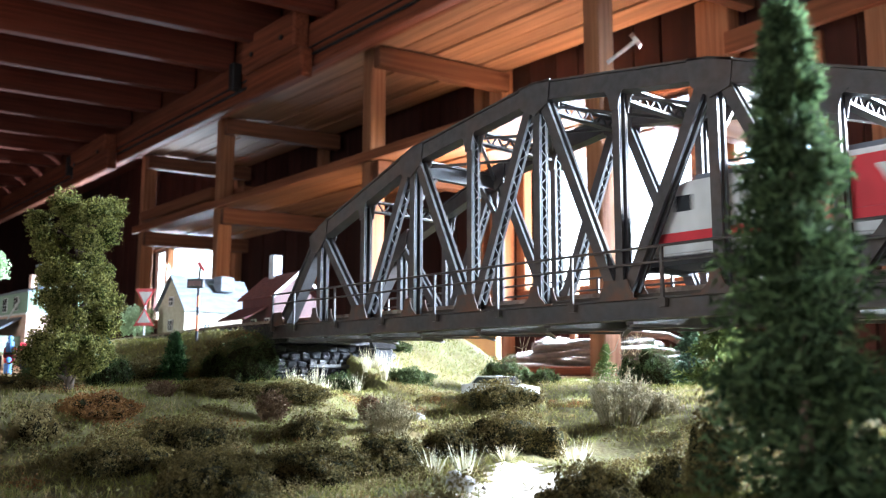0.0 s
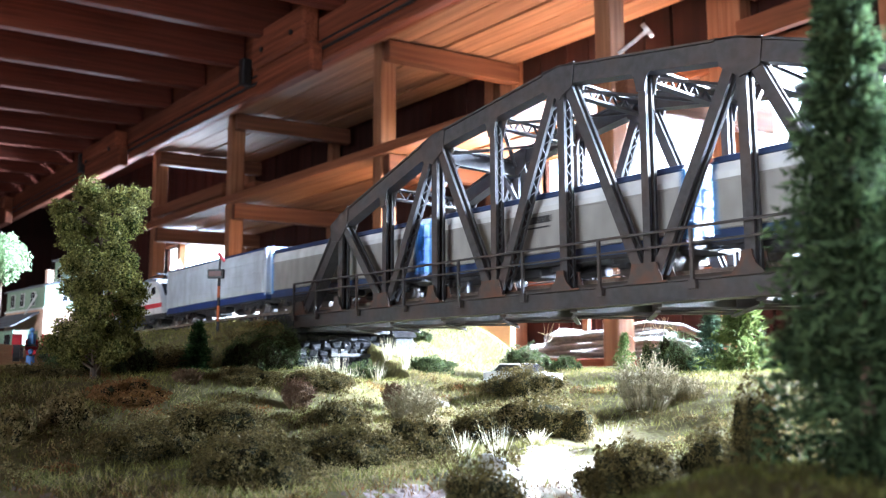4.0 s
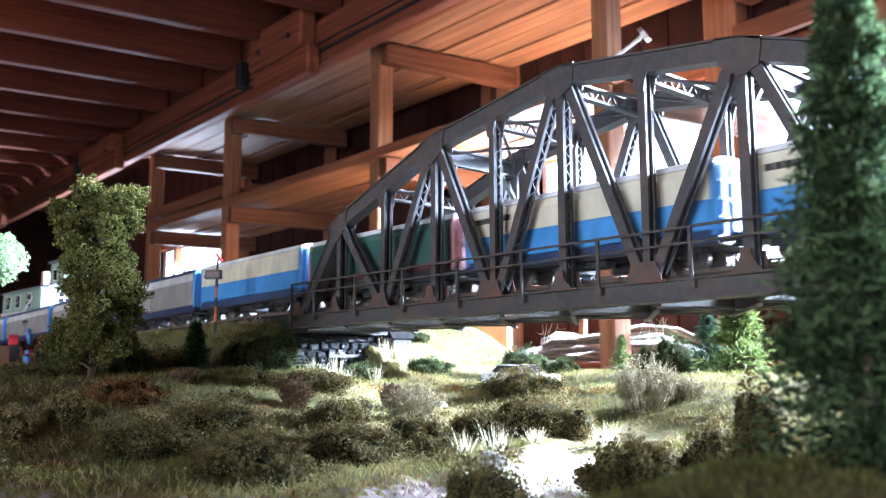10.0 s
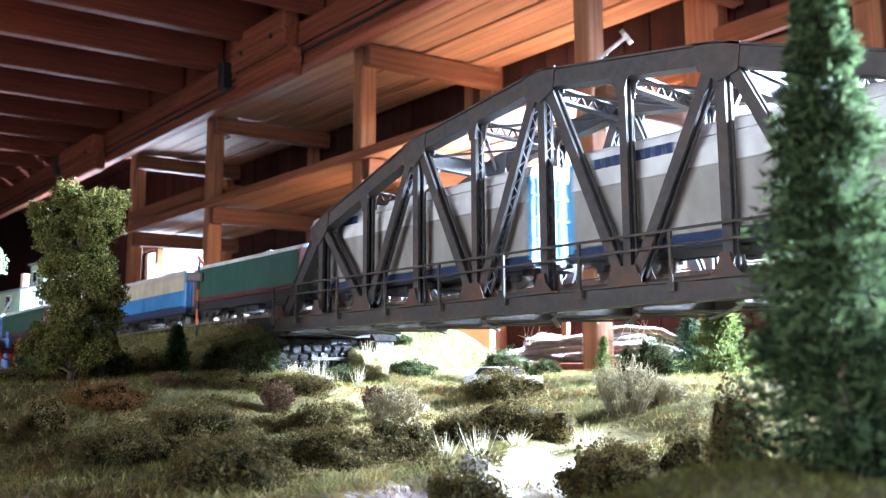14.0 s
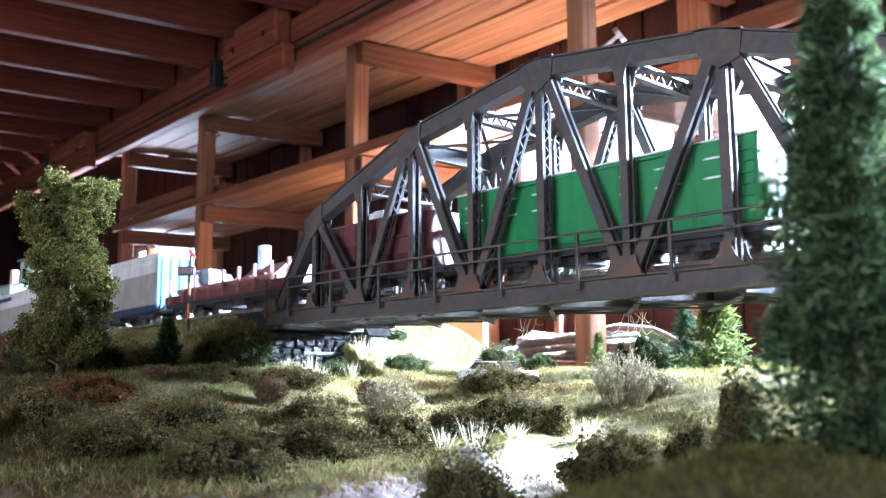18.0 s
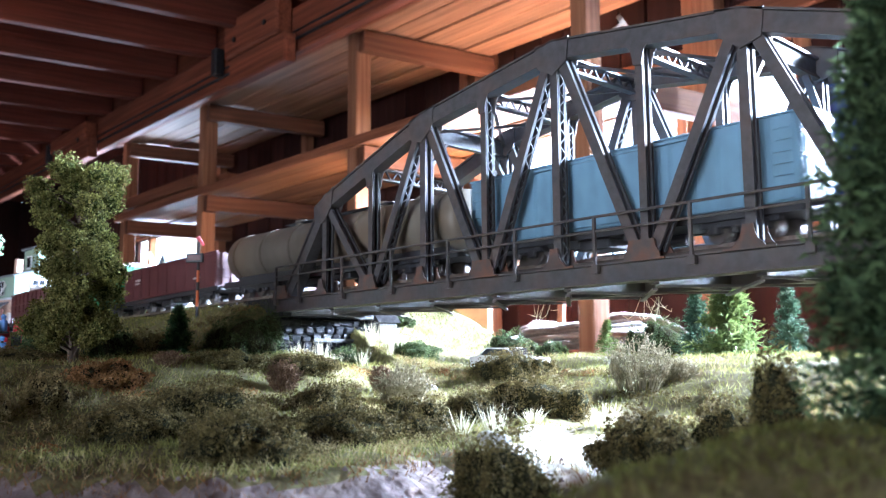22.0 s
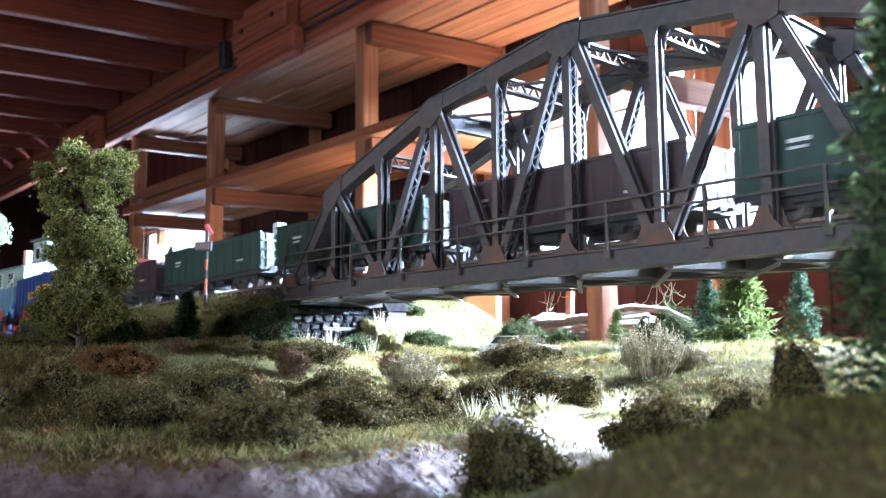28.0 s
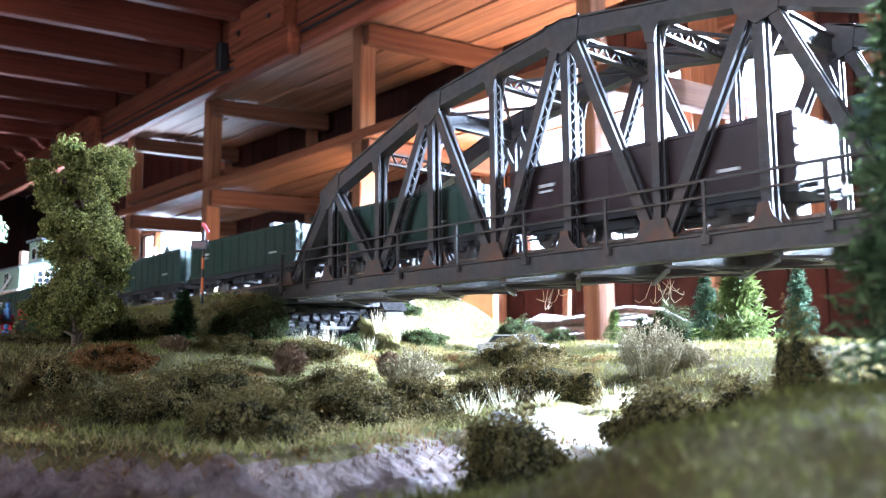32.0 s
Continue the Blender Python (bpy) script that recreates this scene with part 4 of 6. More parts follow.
def gondola(L, mat, height, label, n=13, load=None, end_mat=None):
    car = thing("open_wagon", label, "wagon", group="goods train")
    t = 0.0012
    for s in (-1, 1):
        part("side_wall", box((-L / 2, s * CW - (0 if s < 0 else t), 0.0125), (L / 2, s * CW + (t if s < 0 else 0), height)), mat, car)
        part("top_rim", box((-L / 2 - 0.0003, s * CW - 0.0009, height - 0.0002), (L / 2 + 0.0003, s * CW + 0.0009, height + 0.0014)), end_mat or mat, car)
    for e in (-1, 1):
        part("end_wall", box((e * L / 2 - (0 if e < 0 else t), -CW + t, 0.0125), (e * L / 2 + (t if e < 0 else 0), CW - t, height)), mat, car)
        end_details(car, L, 0.0135, height, mat, e)
    part("floor", box((-L / 2 + t, -CW + t, 0.0125), (L / 2 - t, CW - t, 0.0140)), BLACK_P, car)
    ribs(car, L, 0.0125, height, n, mat, w=0.0010, out=0.0004)
    part("lower_rail", box((-L / 2, -CW - 0.0011, 0.0118), (L / 2, CW + 0.0011, 0.0138)), end_mat or mat, car)
    bars(car, [(-L * 0.36, -L * 0.30, 0.028, 0.0295), (-L * 0.36, -L * 0.31, 0.0255, 0.0265), (L * 0.28, L * 0.34, 0.020, 0.0212)], WHITE_P)
    underframe(car, L)
    for s in (-1, 1):
        bogie(car, s * (L / 2 - 0.028))
    return car


def box_car(L, mat, height, label, roof, n=15, marks=None, mark_mat=None, slots=False, end_mat=None):
    car = thing("box_car", label, "wagon", group="goods train")
    eave = height - 0.0035
    part("body", box((-L / 2, -CW, 0.0122), (L / 2, CW, eave), 0.0004), mat, car)
    part("roof", loft([(-CW - 0.0004, eave), (-CW - 0.0004, eave + 0.0008), (-CW * 0.5, height - 0.0004), (0, height), (CW * 0.5, height - 0.0004), (CW + 0.0004, eave + 0.0008), (CW + 0.0004, eave)], L + 0.001), roof, car)
    for i in range(9):
        x = -L / 2 + L * (i + 0.5) / 9
        part("roof_rib", loft([(-CW, eave + 0.0012), (0, height + 0.0008), (CW, eave + 0.0012), (CW, eave + 0.0006), (0, height - 0.0002), (-CW, eave + 0.0006)], 0, x - 0.0005, x + 0.0005), roof, car)
    ribs(car, L, 0.0125, eave - 0.0006, n, mat, out=0.0007)
    if slots:
        for r in (0.55, 0.78):
            bm = bmesh.new()
            z = 0.0125 + (eave - 0.0125) * r
            for i in range(7):
                x = -L / 2 + L * (i + 0.55) / 7.3
                add_box(bm, (x - 0.006, -CW - 0.0006, z), (x + 0.006, CW + 0.0006, z + 0.0009))
            part("slat_row", bm, WHITE_P, car)
    # sliding door with rails
    part("door", box((-0.020, -CW - 0.0012, 0.0135), (0.020, -CW - 0.0001, eave - 0.002), 0.0003), mat, car)
    part("door_rail", box((-0.042, -CW - 0.0018, eave - 0.0022), (0.042, -CW - 0.0002, eave - 0.0010)), mat, car)
    for e in (-1, 1):
        end_details(car, L, 0.0135, eave, end_mat or mat, e)
    if marks:
        for x0, x1, z0, z1 in marks:
            part("marking", box((x0, -CW - 0.0018, z0), (x1, -CW - 0.0011, z1)), mark_mat, car)
    # ladders
    for e in (-1, 1):
        bm = bmesh.new()
        for k in range(7):
            add_box(bm, (e * (L / 2 - 0.006) - 0.003, -CW - 0.0013, 0.013 + 0.0045 * k), (e * (L / 2 - 0.006) + 0.003, -CW - 0.0007, 0.0134 + 0.0045 * k))
        part("ladder", bm, mat, car)
    underframe(car, L)
    for s in (-1, 1):
        bogie(car, s * (L / 2 - 0.028))
    return car


def locomotive(L):
    car = thing("locomotive", "white electric locomotive with red bands and grey roof", "locomotive", group="goods train")
    H = 0.0445
    prof = [(-L / 2 + 0.000, 0.0120), (-L / 2 - 0.001, 0.0200), (-L / 2 + 0.002, 0.0255), (-L / 2 + 0.013, 0.0405), (-L / 2 + 0.020, H - 0.002),
            (L / 2 - 0.020, H - 0.002), (L / 2 - 0.013, 0.0405), (L / 2 - 0.002, 0.0255), (L / 2 + 0.001, 0.0200), (L / 2, 0.0120)]
    bm = prism(prof, -CW - 0.0005, CW + 0.0005)
    bmesh.ops.bevel(bm, geom=[e for e in bm.edges if abs(e.verts[0].co.y - e.verts[1].co.y) < 1e-6], offset=0.0012, segments=2, affect="EDGES")
    body = part("body", bm, WHITE_P, car)
    part("roof", loft([(-CW + 0.002, H - 0.0022), (-CW + 0.004, H + 0.0008), (CW - 0.004, H + 0.0008), (CW - 0.002, H - 0.0022)], L - 0.045), ROOF_GREY, car)
    bm = bmesh.new()
    for x0, x1, h in ((-0.060, -0.040, 0.003), (-0.012, 0.020, 0.0022), (0.045, 0.064, 0.003)):
        add_box(bm, (x0, -0.008, H + 0.0008), (x1, 0.008, H + 0.0008 + h), 0.0006)
    for x in (-0.03, 0.03):
        add_cyl(bm, (x, -0.006, H), (x, -0.006, H + 0.005), 0.0012, n=8)
        add_cyl(bm, (x, 0.006, H), (x, 0.006, H + 0.005), 0.0012, n=8)
    part("roof_equipment", bm, ROOF_GREY, car)
    # folded pantographs
    for s in (-1, 1):
        bm = bar((s * 0.052, -0.006, H + 0.005), (s * 0.078, -0.006, H + 0.006), 0.0008, 0.0008)
        add_bar(bm, (s * 0.052, 0.006, H + 0.005), (s * 0.078, 0.006, H + 0.006), 0.0008, 0.0008)
        add_bar(bm, (s * 0.078, -0.010, H + 0.0064), (s * 0.078, 0.010, H + 0.0064), 0.0012, 0.0012)
        part("pantograph", bm, IRON, car)
    part("red_band", box((-L / 2 + 0.0015, -CW - 0.0010, 0.0175), (L / 2 - 0.0015, CW + 0.0010, 0.0215)), RED_P, car)
    for s in (-1, 1):
        y0, y1 = (-CW - 0.0011, -CW - 0.0004) if s < 0 else (CW + 0.0004, CW + 0.0011)
        red = part("red_panel", prism([(-0.048, 0.0216), (0.030, 0.0216), (0.043, 0.0400), (-0.035, 0.0400)], y0, y1), RED_P, car)
        bm = bmesh.new()
        for k in range(7):
            z = 0.0235 + 0.0022 * k
            add_box(bm, (0.034 + 0.0015 * k, y0 if s < 0 else y1 - 0.0004, z), (0.050 + 0.0015 * k, y0 + 0.0004 if s < 0 else y1, z + 0.0010))
        part("red_stripes", bm, RED_P, car)
        # plain white emblem shapes on the panel
        yy = y0 - 0.0004 if s < 0 else y1
        em = prism([(-0.012, 0.036), (-0.008, 0.036), (-0.0045, 0.029), (-0.001, 0.036), (0.003, 0.036), (-0.003, 0.0255), (-0.006, 0.0255)], yy, yy + 0.0004)
        part("emblem", em, WHITE_P, car)
        part("emblem", box((0.005, yy, 0.0255), (0.014, yy + 0.0004, 0.0360)), WHITE_P, car)
        for e in (-1, 1):
            part("side_window", box((e * (L / 2 - 0.0195) - 0.004, y0, 0.0300), (e * (L / 2 - 0.0195) + 0.004, y1, 0.0365)), DARKGLASS, car)
    for e in (-1, 1):
        a, b = Vector((e * (L / 2 - 0.0037), 0, 0.0286)), Vector((e * (L / 2 - 0.0118), 0, 0.0398))
        part("windscreen", bar(a, b, 0.0010, 0.026), DARKGLASS, car)
        bm = bmesh.new()
        for s in (-1, 1):
            add_cyl(bm, (e * (L / 2 - 0.001), s * 0.011, 0.0228), (e * (L / 2 + 0.0008), s * 0.011, 0.0228), 0.0014, n=12)
        part("headlamp", bm, WHITE_P, car)
        part("buffer_beam", box((e * L / 2 - 0.002, -CW + 0.001, 0.0070), (e * L / 2 + 0.002, CW - 0.001, 0.0122), 0.0004), BLACK_P, car)
    underframe(car, L - 0.004)
    part("skirt", box((-L / 2 + 0.03, -CW + 0.001, 0.0050), (L / 2 - 0.03, CW - 0.001, 0.0120), 0.0006), BLACK_P, car)
    for s in (-1, 1):
        bogie(car, s * (L / 2 - 0.045), 0.030)
    return car


def tank_car(L):
    car = thing("tank_car", "long weathered grey tank car with stains", "wagon", group="goods train")
    R, zc = 0.0175, 0.0125 + 0.0180
    bm = bmesh.new()
    add_cyl(bm, (-L / 2 + 0.008, 0, zc), (L / 2 - 0.008, 0, zc), R, n=40, caps=False)
    for e in (-1, 1):
        rings = [(0.0, R), (0.003, R * 0.94), (0.0055, R * 0.78), (0.0068, R * 0.45), (0.0073, 0.0)]
        prev = None
        for dx, rr in rings:
            if rr == 0:
                c = bm.verts.new((e * (L / 2 - 0.008 + dx), 0, zc))
                for i in range(40):
                    bm.faces.new((prev[i], prev[(i + 1) % 40], c))
                break
            ring = [bm.verts.new((e * (L / 2 - 0.008 + dx), rr * math.cos(2 * math.pi * i / 40), zc + rr * math.sin(2 * math.pi * i / 40))) for i in range(40)]
            if prev:
                for i in range(40):
                    bm.faces.new((prev[i], prev[(i + 1) % 40], ring[(i + 1) % 40], ring[i]))
            prev = ring
    bmesh.ops.remove_doubles(bm, verts=bm.verts, dist=0.0001)
    bmesh.ops.recalc_face_normals(bm, faces=bm.faces)
    part("barrel", bm, TANK_P, car, smooth=True)
    for k in range(7):
        x = -L / 2 + 0.016 + (L - 0.032) * k / 6
        part("barrel_band", cyl((x - 0.0007, 0, zc), (x + 0.0007, 0, zc), R + 0.0004, n=40), TANK_P, car)
    for x in (-0.045, 0.045):
        part("dome", cyl((x, 0, zc + R - 0.002), (x, 0, zc + R + 0.0030), 0.0058, n=20), TANK_P, car)
    part("running_board", box((-0.06, -0.006, zc + R + 0.0006), (0.06, 0.006, zc + R + 0.0012)), BLACK_P, car)
    part("saddle", box((-L / 2 + 0.012, -0.010, 0.0118), (L / 2 - 0.012, 0.010, 0.0165)), BLACK_P, car)
    for s in (-1, 1):
        bm = bar((0.004, s * 0.0178, 0.012), (0.004, s * 0.0178, zc + R), 0.0008, 0.0008)
        add_bar(bm, (-0.004, s * 0.0178, 0.012), (-0.004, s * 0.0178, zc + R), 0.0008, 0.0008)
        for k in range(9):
            add_bar(bm, (-0.004, s * 0.0178, 0.014 + 0.0037 * k), (0.004, s * 0.0178, 0.014 + 0.0037 * k), 0.0006, 0.0006)
        part("ladder", bm, BLACK_P, car)
    underframe(car, L)
    for s in (-1, 1):
        bogie(car, s * (L / 2 - 0.044), 0.020, 3)
    return car


STAKE = material("faded_red_stake", (0.26, 0.13, 0.11), (0.18, 0.085, 0.075), 0.8, scale=300)


def flat_car(L):
    car = thing("stake_wagon", "maroon flat wagon with upright stakes and timber load", "wagon", group="goods train")
    part("deck", box((-L / 2, -CW, 0.0118), (L / 2, CW, 0.0140), 0.0003), BROWN_P, car)
    for s in (-1, 1):
        part("side_board", box((-L / 2, s * CW - 0.0007, 0.0118), (L / 2, s * CW + 0.0007, 0.0180)), BROWN_P, car)
        for i in range(9):
            x = -L / 2 + 0.010 + (L - 0.020) * i / 8
            part("stake", box((x - 0.0009, s * CW - 0.0012 - (0.0009 if s < 0 else -0.0009), 0.0120), (x + 0.0009, s * CW + 0.0012 + (0.0009 if s > 0 else -0.0009), 0.0315)), STAKE, car)
    rg = random.Random(3)
    for k in range(10):
        y = -0.0125 + 0.0062 * (k % 5)
        z = 0.0165 + 0.0048 * (k // 5)
        part("log", cyl((-L * 0.44 + rg.uniform(-0.004, 0.004), y, z), (L * 0.30 + rg.uniform(-0.006, 0.006), y, z), 0.0024, n=8), STAKE, car)
    part("end_box", box((L / 2 - 0.020, -0.010, 0.0140), (L / 2 - 0.006, 0.010, 0.0270), 0.0006), WHITE_P, car)
    underframe(car, L)
    for s in (-1, 1):
        bogie(car, s * (L / 2 - 0.030))
    return car


def hopper_car(L):
    car = thing("hopper_wagon", "brown ribbed hopper wagon with pale crates on top", "wagon", group="goods train")
    H = 0.043
    part("body", loft([(-0.010, 0.0125), (-CW, 0.022), (-CW, H), (CW, H), (CW, 0.022), (0.010, 0.0125)], L - 0.016), BROWN_P, car)
    ribs(car, L - 0.02, 0.022, H, 9, BROWN_P, out=0.0010)
    for s in (-1, 1):
        part("top_rim", box((-L / 2 + 0.007, s * CW - 0.001, H), (L / 2 - 0.007, s * CW + 0.001, H + 0.0014)), BROWN_P, car)
        bm = bmesh.new()
        add_box(bm, (-L / 2 + 0.01, s * CW - 0.0012, 0.031), (L / 2 - 0.01, s * CW + 0.0012, 0.0325))
        part("waist_rail", bm, BROWN_P, car)
    for e in (-1, 1):
        bm = bmesh.new()
        for s in (-1, 1):
            add_bar(bm, (e * (L / 2 - 0.002), s * 0.014, 0.0125), (e * (L / 2 - 0.007), s * 0.014, H), 0.0014, 0.0014)
        add_box(bm, (e * (L / 2 - 0.005) - 0.004, -CW + 0.001, 0.0300), (e * (L / 2 - 0.005) + 0.004, CW - 0.001, 0.0310))
        part("end_frame", bm, BROWN_P, car)
    rg = random.Random(5)
    for k in range(7):
        x = -0.01 + 0.010 * (k % 4) + rg.uniform(-0.001, 0.001)
        y = -0.006 + 0.012 * (k // 4)
        part("crate", box((x - 0.0045, y - 0.005, H - 0.002), (x + 0.0045, y + 0.005, H + rg.uniform(0.004, 0.008)), 0.0004), WHITE_P, car)
    underframe(car, L)
    for s in (-1, 1):
        bogie(car, s * (L / 2 - 0.026))
    return car


# wagons in order: where each begins and ends along the track at the clip's start
def word(x0, widths, z0, h, gap=0.0016):
    out, x = [], x0
    for w in widths:
        out.append((x, x + w, z0, z0 + h))
        x += w + gap
    return out


SMALL = word(-0.012, (0.004, 0.003, 0.004, 0.003, 0.004), 0.0300, 0.0034, 0.0007) + word(-0.010, (0.018,), 0.0275, 0.0008)
SMALL_LOW = word(0.030, (0.003, 0.002, 0.003), 0.0300, 0.003, 0.0007) + word(-0.068, (0.006,), 0.0215, 0.0045)
BANNER = word(-0.070, (0.004,) * 8, 0.0425, 0.0042, 0.0008)
BANNER_T = word(-0.088, (0.0045,) * 8, 0.0500, 0.0046, 0.0009)
YELLOW = word(-0.058, (0.007,), 0.026, 0.008) + word(-0.047, (0.007,), 0.0315, 0.0028) + word(-0.047, (0.007,), 0.0265, 0.0028)
for x in (-0.030, -0.0145, 0.001):
    YELLOW += [(x, x + 0.0128, 0.0300, 0.0395), (x, x + 0.0128, 0.0230, 0.0285)]
YELLOW += word(0.026, (0.007,), 0.0315, 0.0028) + word(0.026, (0.007,), 0.0265, 0.0028) + word(0.045, (0.009, 0.010), 0.028, 0.008)


def slider(L, marks=SMALL):
    return sliding_wall_wagon(L, GREY_P, WHITE_P, NAVY_P, BLUE_P, NAVY_P, 0.0470, "grey sliding-wall wagon with blue ends and navy sill", 0.76, marks)


def cream_blue(L):
    return sliding_wall_wagon(L, BLUE_P, CREAM_P, WHITE_P, BLUE_P, NAVY_P, 0.0470, "cream over blue covered wagon with white roof", 0.50, word(-0.070, (0.0035,) * 7, 0.0345, 0.0028, 0.0007))


COACH_P = paint("coach_green", (0.026, 0.092, 0.075))


def green_maroon(L):
    return sliding_wall_wagon(L, BROWN_P, COACH_P, WHITE_P, material("pink_end", (0.42, 0.20, 0.20), (0.34, 0.15, 0.15), 0.6), BLACK_P, 0.0465, "dark green covered wagon with maroon lower band", 0.20)


def tall(L):
    return sliding_wall_wagon(L, GREY_P, WHITE_P, WHITE_P, SKY_P, NAVY_P, 0.0625, "tall pale grey wagon with bright blue ends", 0.70, BANNER_T, NAVY_P, bow=0.0085)


def high_box(L):
    car = sliding_wall_wagon(L, LIGHT_P, LIGHT_P, RBLUE_P, LIGHT_P, RBLUE_P, 0.0500, "pale blue-grey ribbed covered wagon on blue frame", 0.6, bow=0.003)
    for z in (0.022, 0.030, 0.038):
        part("rib", box((-L / 2 + 0.003, -CW - 0.0006, z), (L / 2 - 0.003, CW + 0.0006, z + 0.0009)), LIGHT_P, car)
    return car


TRAIN = [
    (0.280, 0.496, locomotive),
    (0.502, 0.675, high_box),
    (0.684, 0.855, slider), (0.866, 1.036, slider), (1.047, 1.214, slider), (1.225, 1.400, slider), (1.411, 1.584, slider),
    (1.595, 1.750, cream_blue), (1.761, 1.911, green_maroon), (1.921, 2.073, cream_blue), (2.084, 2.245, cream_blue), (2.256, 2.416, green_maroon),
    (2.427, 2.625, tall), (2.648, 2.856, tall),
    (2.872, 3.068, flat_car), (3.080, 3.210, hopper_car),
    (3.222, 3.390, lambda L: box_car(L, GREEN_P, 0.0500, "bright green livestock box car with grey roof", WHITE_P, 13, slots=True)),
    (3.401, 3.567, lambda L: gondola(L, BROWN_P, 0.0374, "oxide brown open wagon with ribbed sides", 11)),
    (3.578, 3.834, tank_car),
    (3.845, 4.020, lambda L: box_car(L, LBLUE_P, 0.0490, "light blue ribbed box car", LBLUE_P, 17)),
    (4.032, 4.242, lambda L: box_car(L, RBLUE_P, 0.0550, "royal blue box car with yellow lettering bars", RBLUE_P, 19, YELLOW, YELLOW_P)),
    (4.256, 4.408, lambda L: gondola(L, DBROWN_P, 0.0352, "dark brown ribbed open wagon")),
    (4.422, 4.578, lambda L: gondola(L, TGREEN_P, 0.0374, "tarnished green ribbed open wagon")),
    (4.600, 4.758, lambda L: gondola(L, DGREEN_P, 0.0374, "dark green ribbed open wagon")),
    (4.779, 4.926, lambda L: gondola(L, DBROWN_P, 0.0374, "dark brown ribbed open wagon")),
    (4.947, 5.094, lambda L: gondola(L, TGREEN_P, 0.0374, "tarnished green ribbed open wagon")),
    (5.110, 5.264, lambda L: gondola(L, DGREEN_P, 0.0374, "dark green ribbed open wagon")),
    (5.282, 5.438, lambda L: gondola(L, DGREEN_P, 0.0374, "dark green ribbed open wagon")),
    (5.460, 5.606, lambda L: gondola(L, DBROWN_P, 0.0374, "dark brown ribbed open wagon")),
    (5.626, 5.780, lambda L: gondola(L, TGREEN_P, 0.0374, "tarnished green ribbed open wagon")),
]
CARS = []
for s0, s1, make in TRAIN:
    CARS.append((make(s1 - s0), (s0 + s1) / 2, s1 - s0))
# how far the train has rolled, in metres
ROLLED_T = [0.0, 1.0, 2.0, 2.8, 3.5, 5.5, 7.0, 8.0, 9.0, 10.0, 11.8, 13.4, 14.5, 16.5, 17.2, 18.2, 19.6, 20.6, 21.8, 23.0, 23.6, 24.8, 25.5, 27.5, 28.0, 29.0, 30.0, 31.0, 32.0]
ROLLED = [0.0, 0.187, 0.378, 0.526, 0.657, 1.026, 1.284, 1.449, 1.612, 1.772, 2.061, 2.320, 2.493, 2.819, 2.933, 3.093, 3.313, 3.467, 3.653, 3.840, 3.934, 4.122, 4.236, 4.562, 4.643, 4.802, 4.958, 5.114, 5.278]


def motions():
    for car, mid, L in CARS:
        rows = []
        for i in range(33):
            s = mid - float(np.interp(i, ROLLED_T, ROLLED))
            a, b = s - L * 0.33, s + L * 0.33
            pa, pb = Vector((a, track_y(a), track_z(a))), Vector((b, track_y(b), track_z(b)))
            d = pb - pa
            m = (pa + pb) / 2
            rows.append((float(i), pose(m.x, m.y, m.z - 0.0002, 0, -math.degrees(math.atan2(d.z, d.x)), math.degrees(math.atan2(d.y, d.x)))))
        walk(car, rows)

# ---- plants ----
def leaf_cloud(name, blobs, n, size, mat, seed, parent, flat=0.0, shell=0.55, label=""):
    """Crumpled leaf pieces spread through ellipsoids (x, y, z, rx, ry, rz), denser towards their skin."""
    r = np.random.RandomState(seed)
    vol = np.array([b[3] * b[4] * b[5] for b in blobs]) ** 0.7
    pick = r.choice(len(blobs), n, p=vol / vol.sum())
    B = np.array(blobs)[pick]
    d = r.normal(size=(n, 3))
    d /= np.linalg.norm(d, axis=1)[:, None]
    lump = 1 + 0.16 * np.sin(d[:, 0] * 7 + pick) + 0.14 * np.sin(d[:, 1] * 9 + 2 * pick) + 0.12 * np.sin(d[:, 2] * 8 + 3 * pick)
    rad = (shell + (1 - shell) * r.rand(n) ** 0.6) * lump
    c = B[:, :3] + d * rad[:, None] * B[:, 3:6]
    u = r.normal(size=(n, 3))
    u[:, 2] *= 1 - flat
    u /= np.linalg.norm(u, axis=1)[:, None]
    v = np.cross(u, r.normal(size=(n, 3)))
    v /= np.linalg.norm(v, axis=1)[:, None]
    s = size * (0.55 + 0.9 * r.rand(n))[:, None]
    w = np.cross(u, v)
    quad = np.stack([c - u * s, c + v * s * 0.7 + w * s * 0.25, c + u * s, c - v * s * 0.7 + w * s * 0.25], 1).reshape(-1, 3)
    faces = np.arange(4 * n).reshape(-1, 4)
    me = mesh_of(name, quad.tolist(), faces.tolist(), mat)
    ob = new(name, me)
    ob.parent = parent
    if label:
        ob["label"] = label
    return ob


def core_blob(blobs, mat, parent, name="core", k=0.72):
    bm = bmesh.new()
    for i, (x, y, z, rx, ry, rz) in enumerate(blobs):
        m = Matrix.Translation((x, y, z)) @ Matrix.Diagonal((rx * k, ry * k, rz * k, 1))
        vs = bmesh.ops.create_icosphere(bm, subdivisions=2, radius=1.0, matrix=m)["verts"]
        for v in vs:
            v.co += (v.co - Vector((x, y, z))) * 0.25 * noise.noise(v.co * 120)
    return part(name, bm, mat, parent)


# dark fill for crowns: shade between the leaves put into the colour
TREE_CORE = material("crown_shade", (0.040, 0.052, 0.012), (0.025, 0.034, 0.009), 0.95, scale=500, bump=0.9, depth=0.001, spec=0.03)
BUSH_SHADE_CORE = material("bush_shade", (0.030, 0.030, 0.014), (0.018, 0.018, 0.010), 0.95, scale=500, bump=0.9, depth=0.001, spec=0.03)
seed_n = [100]


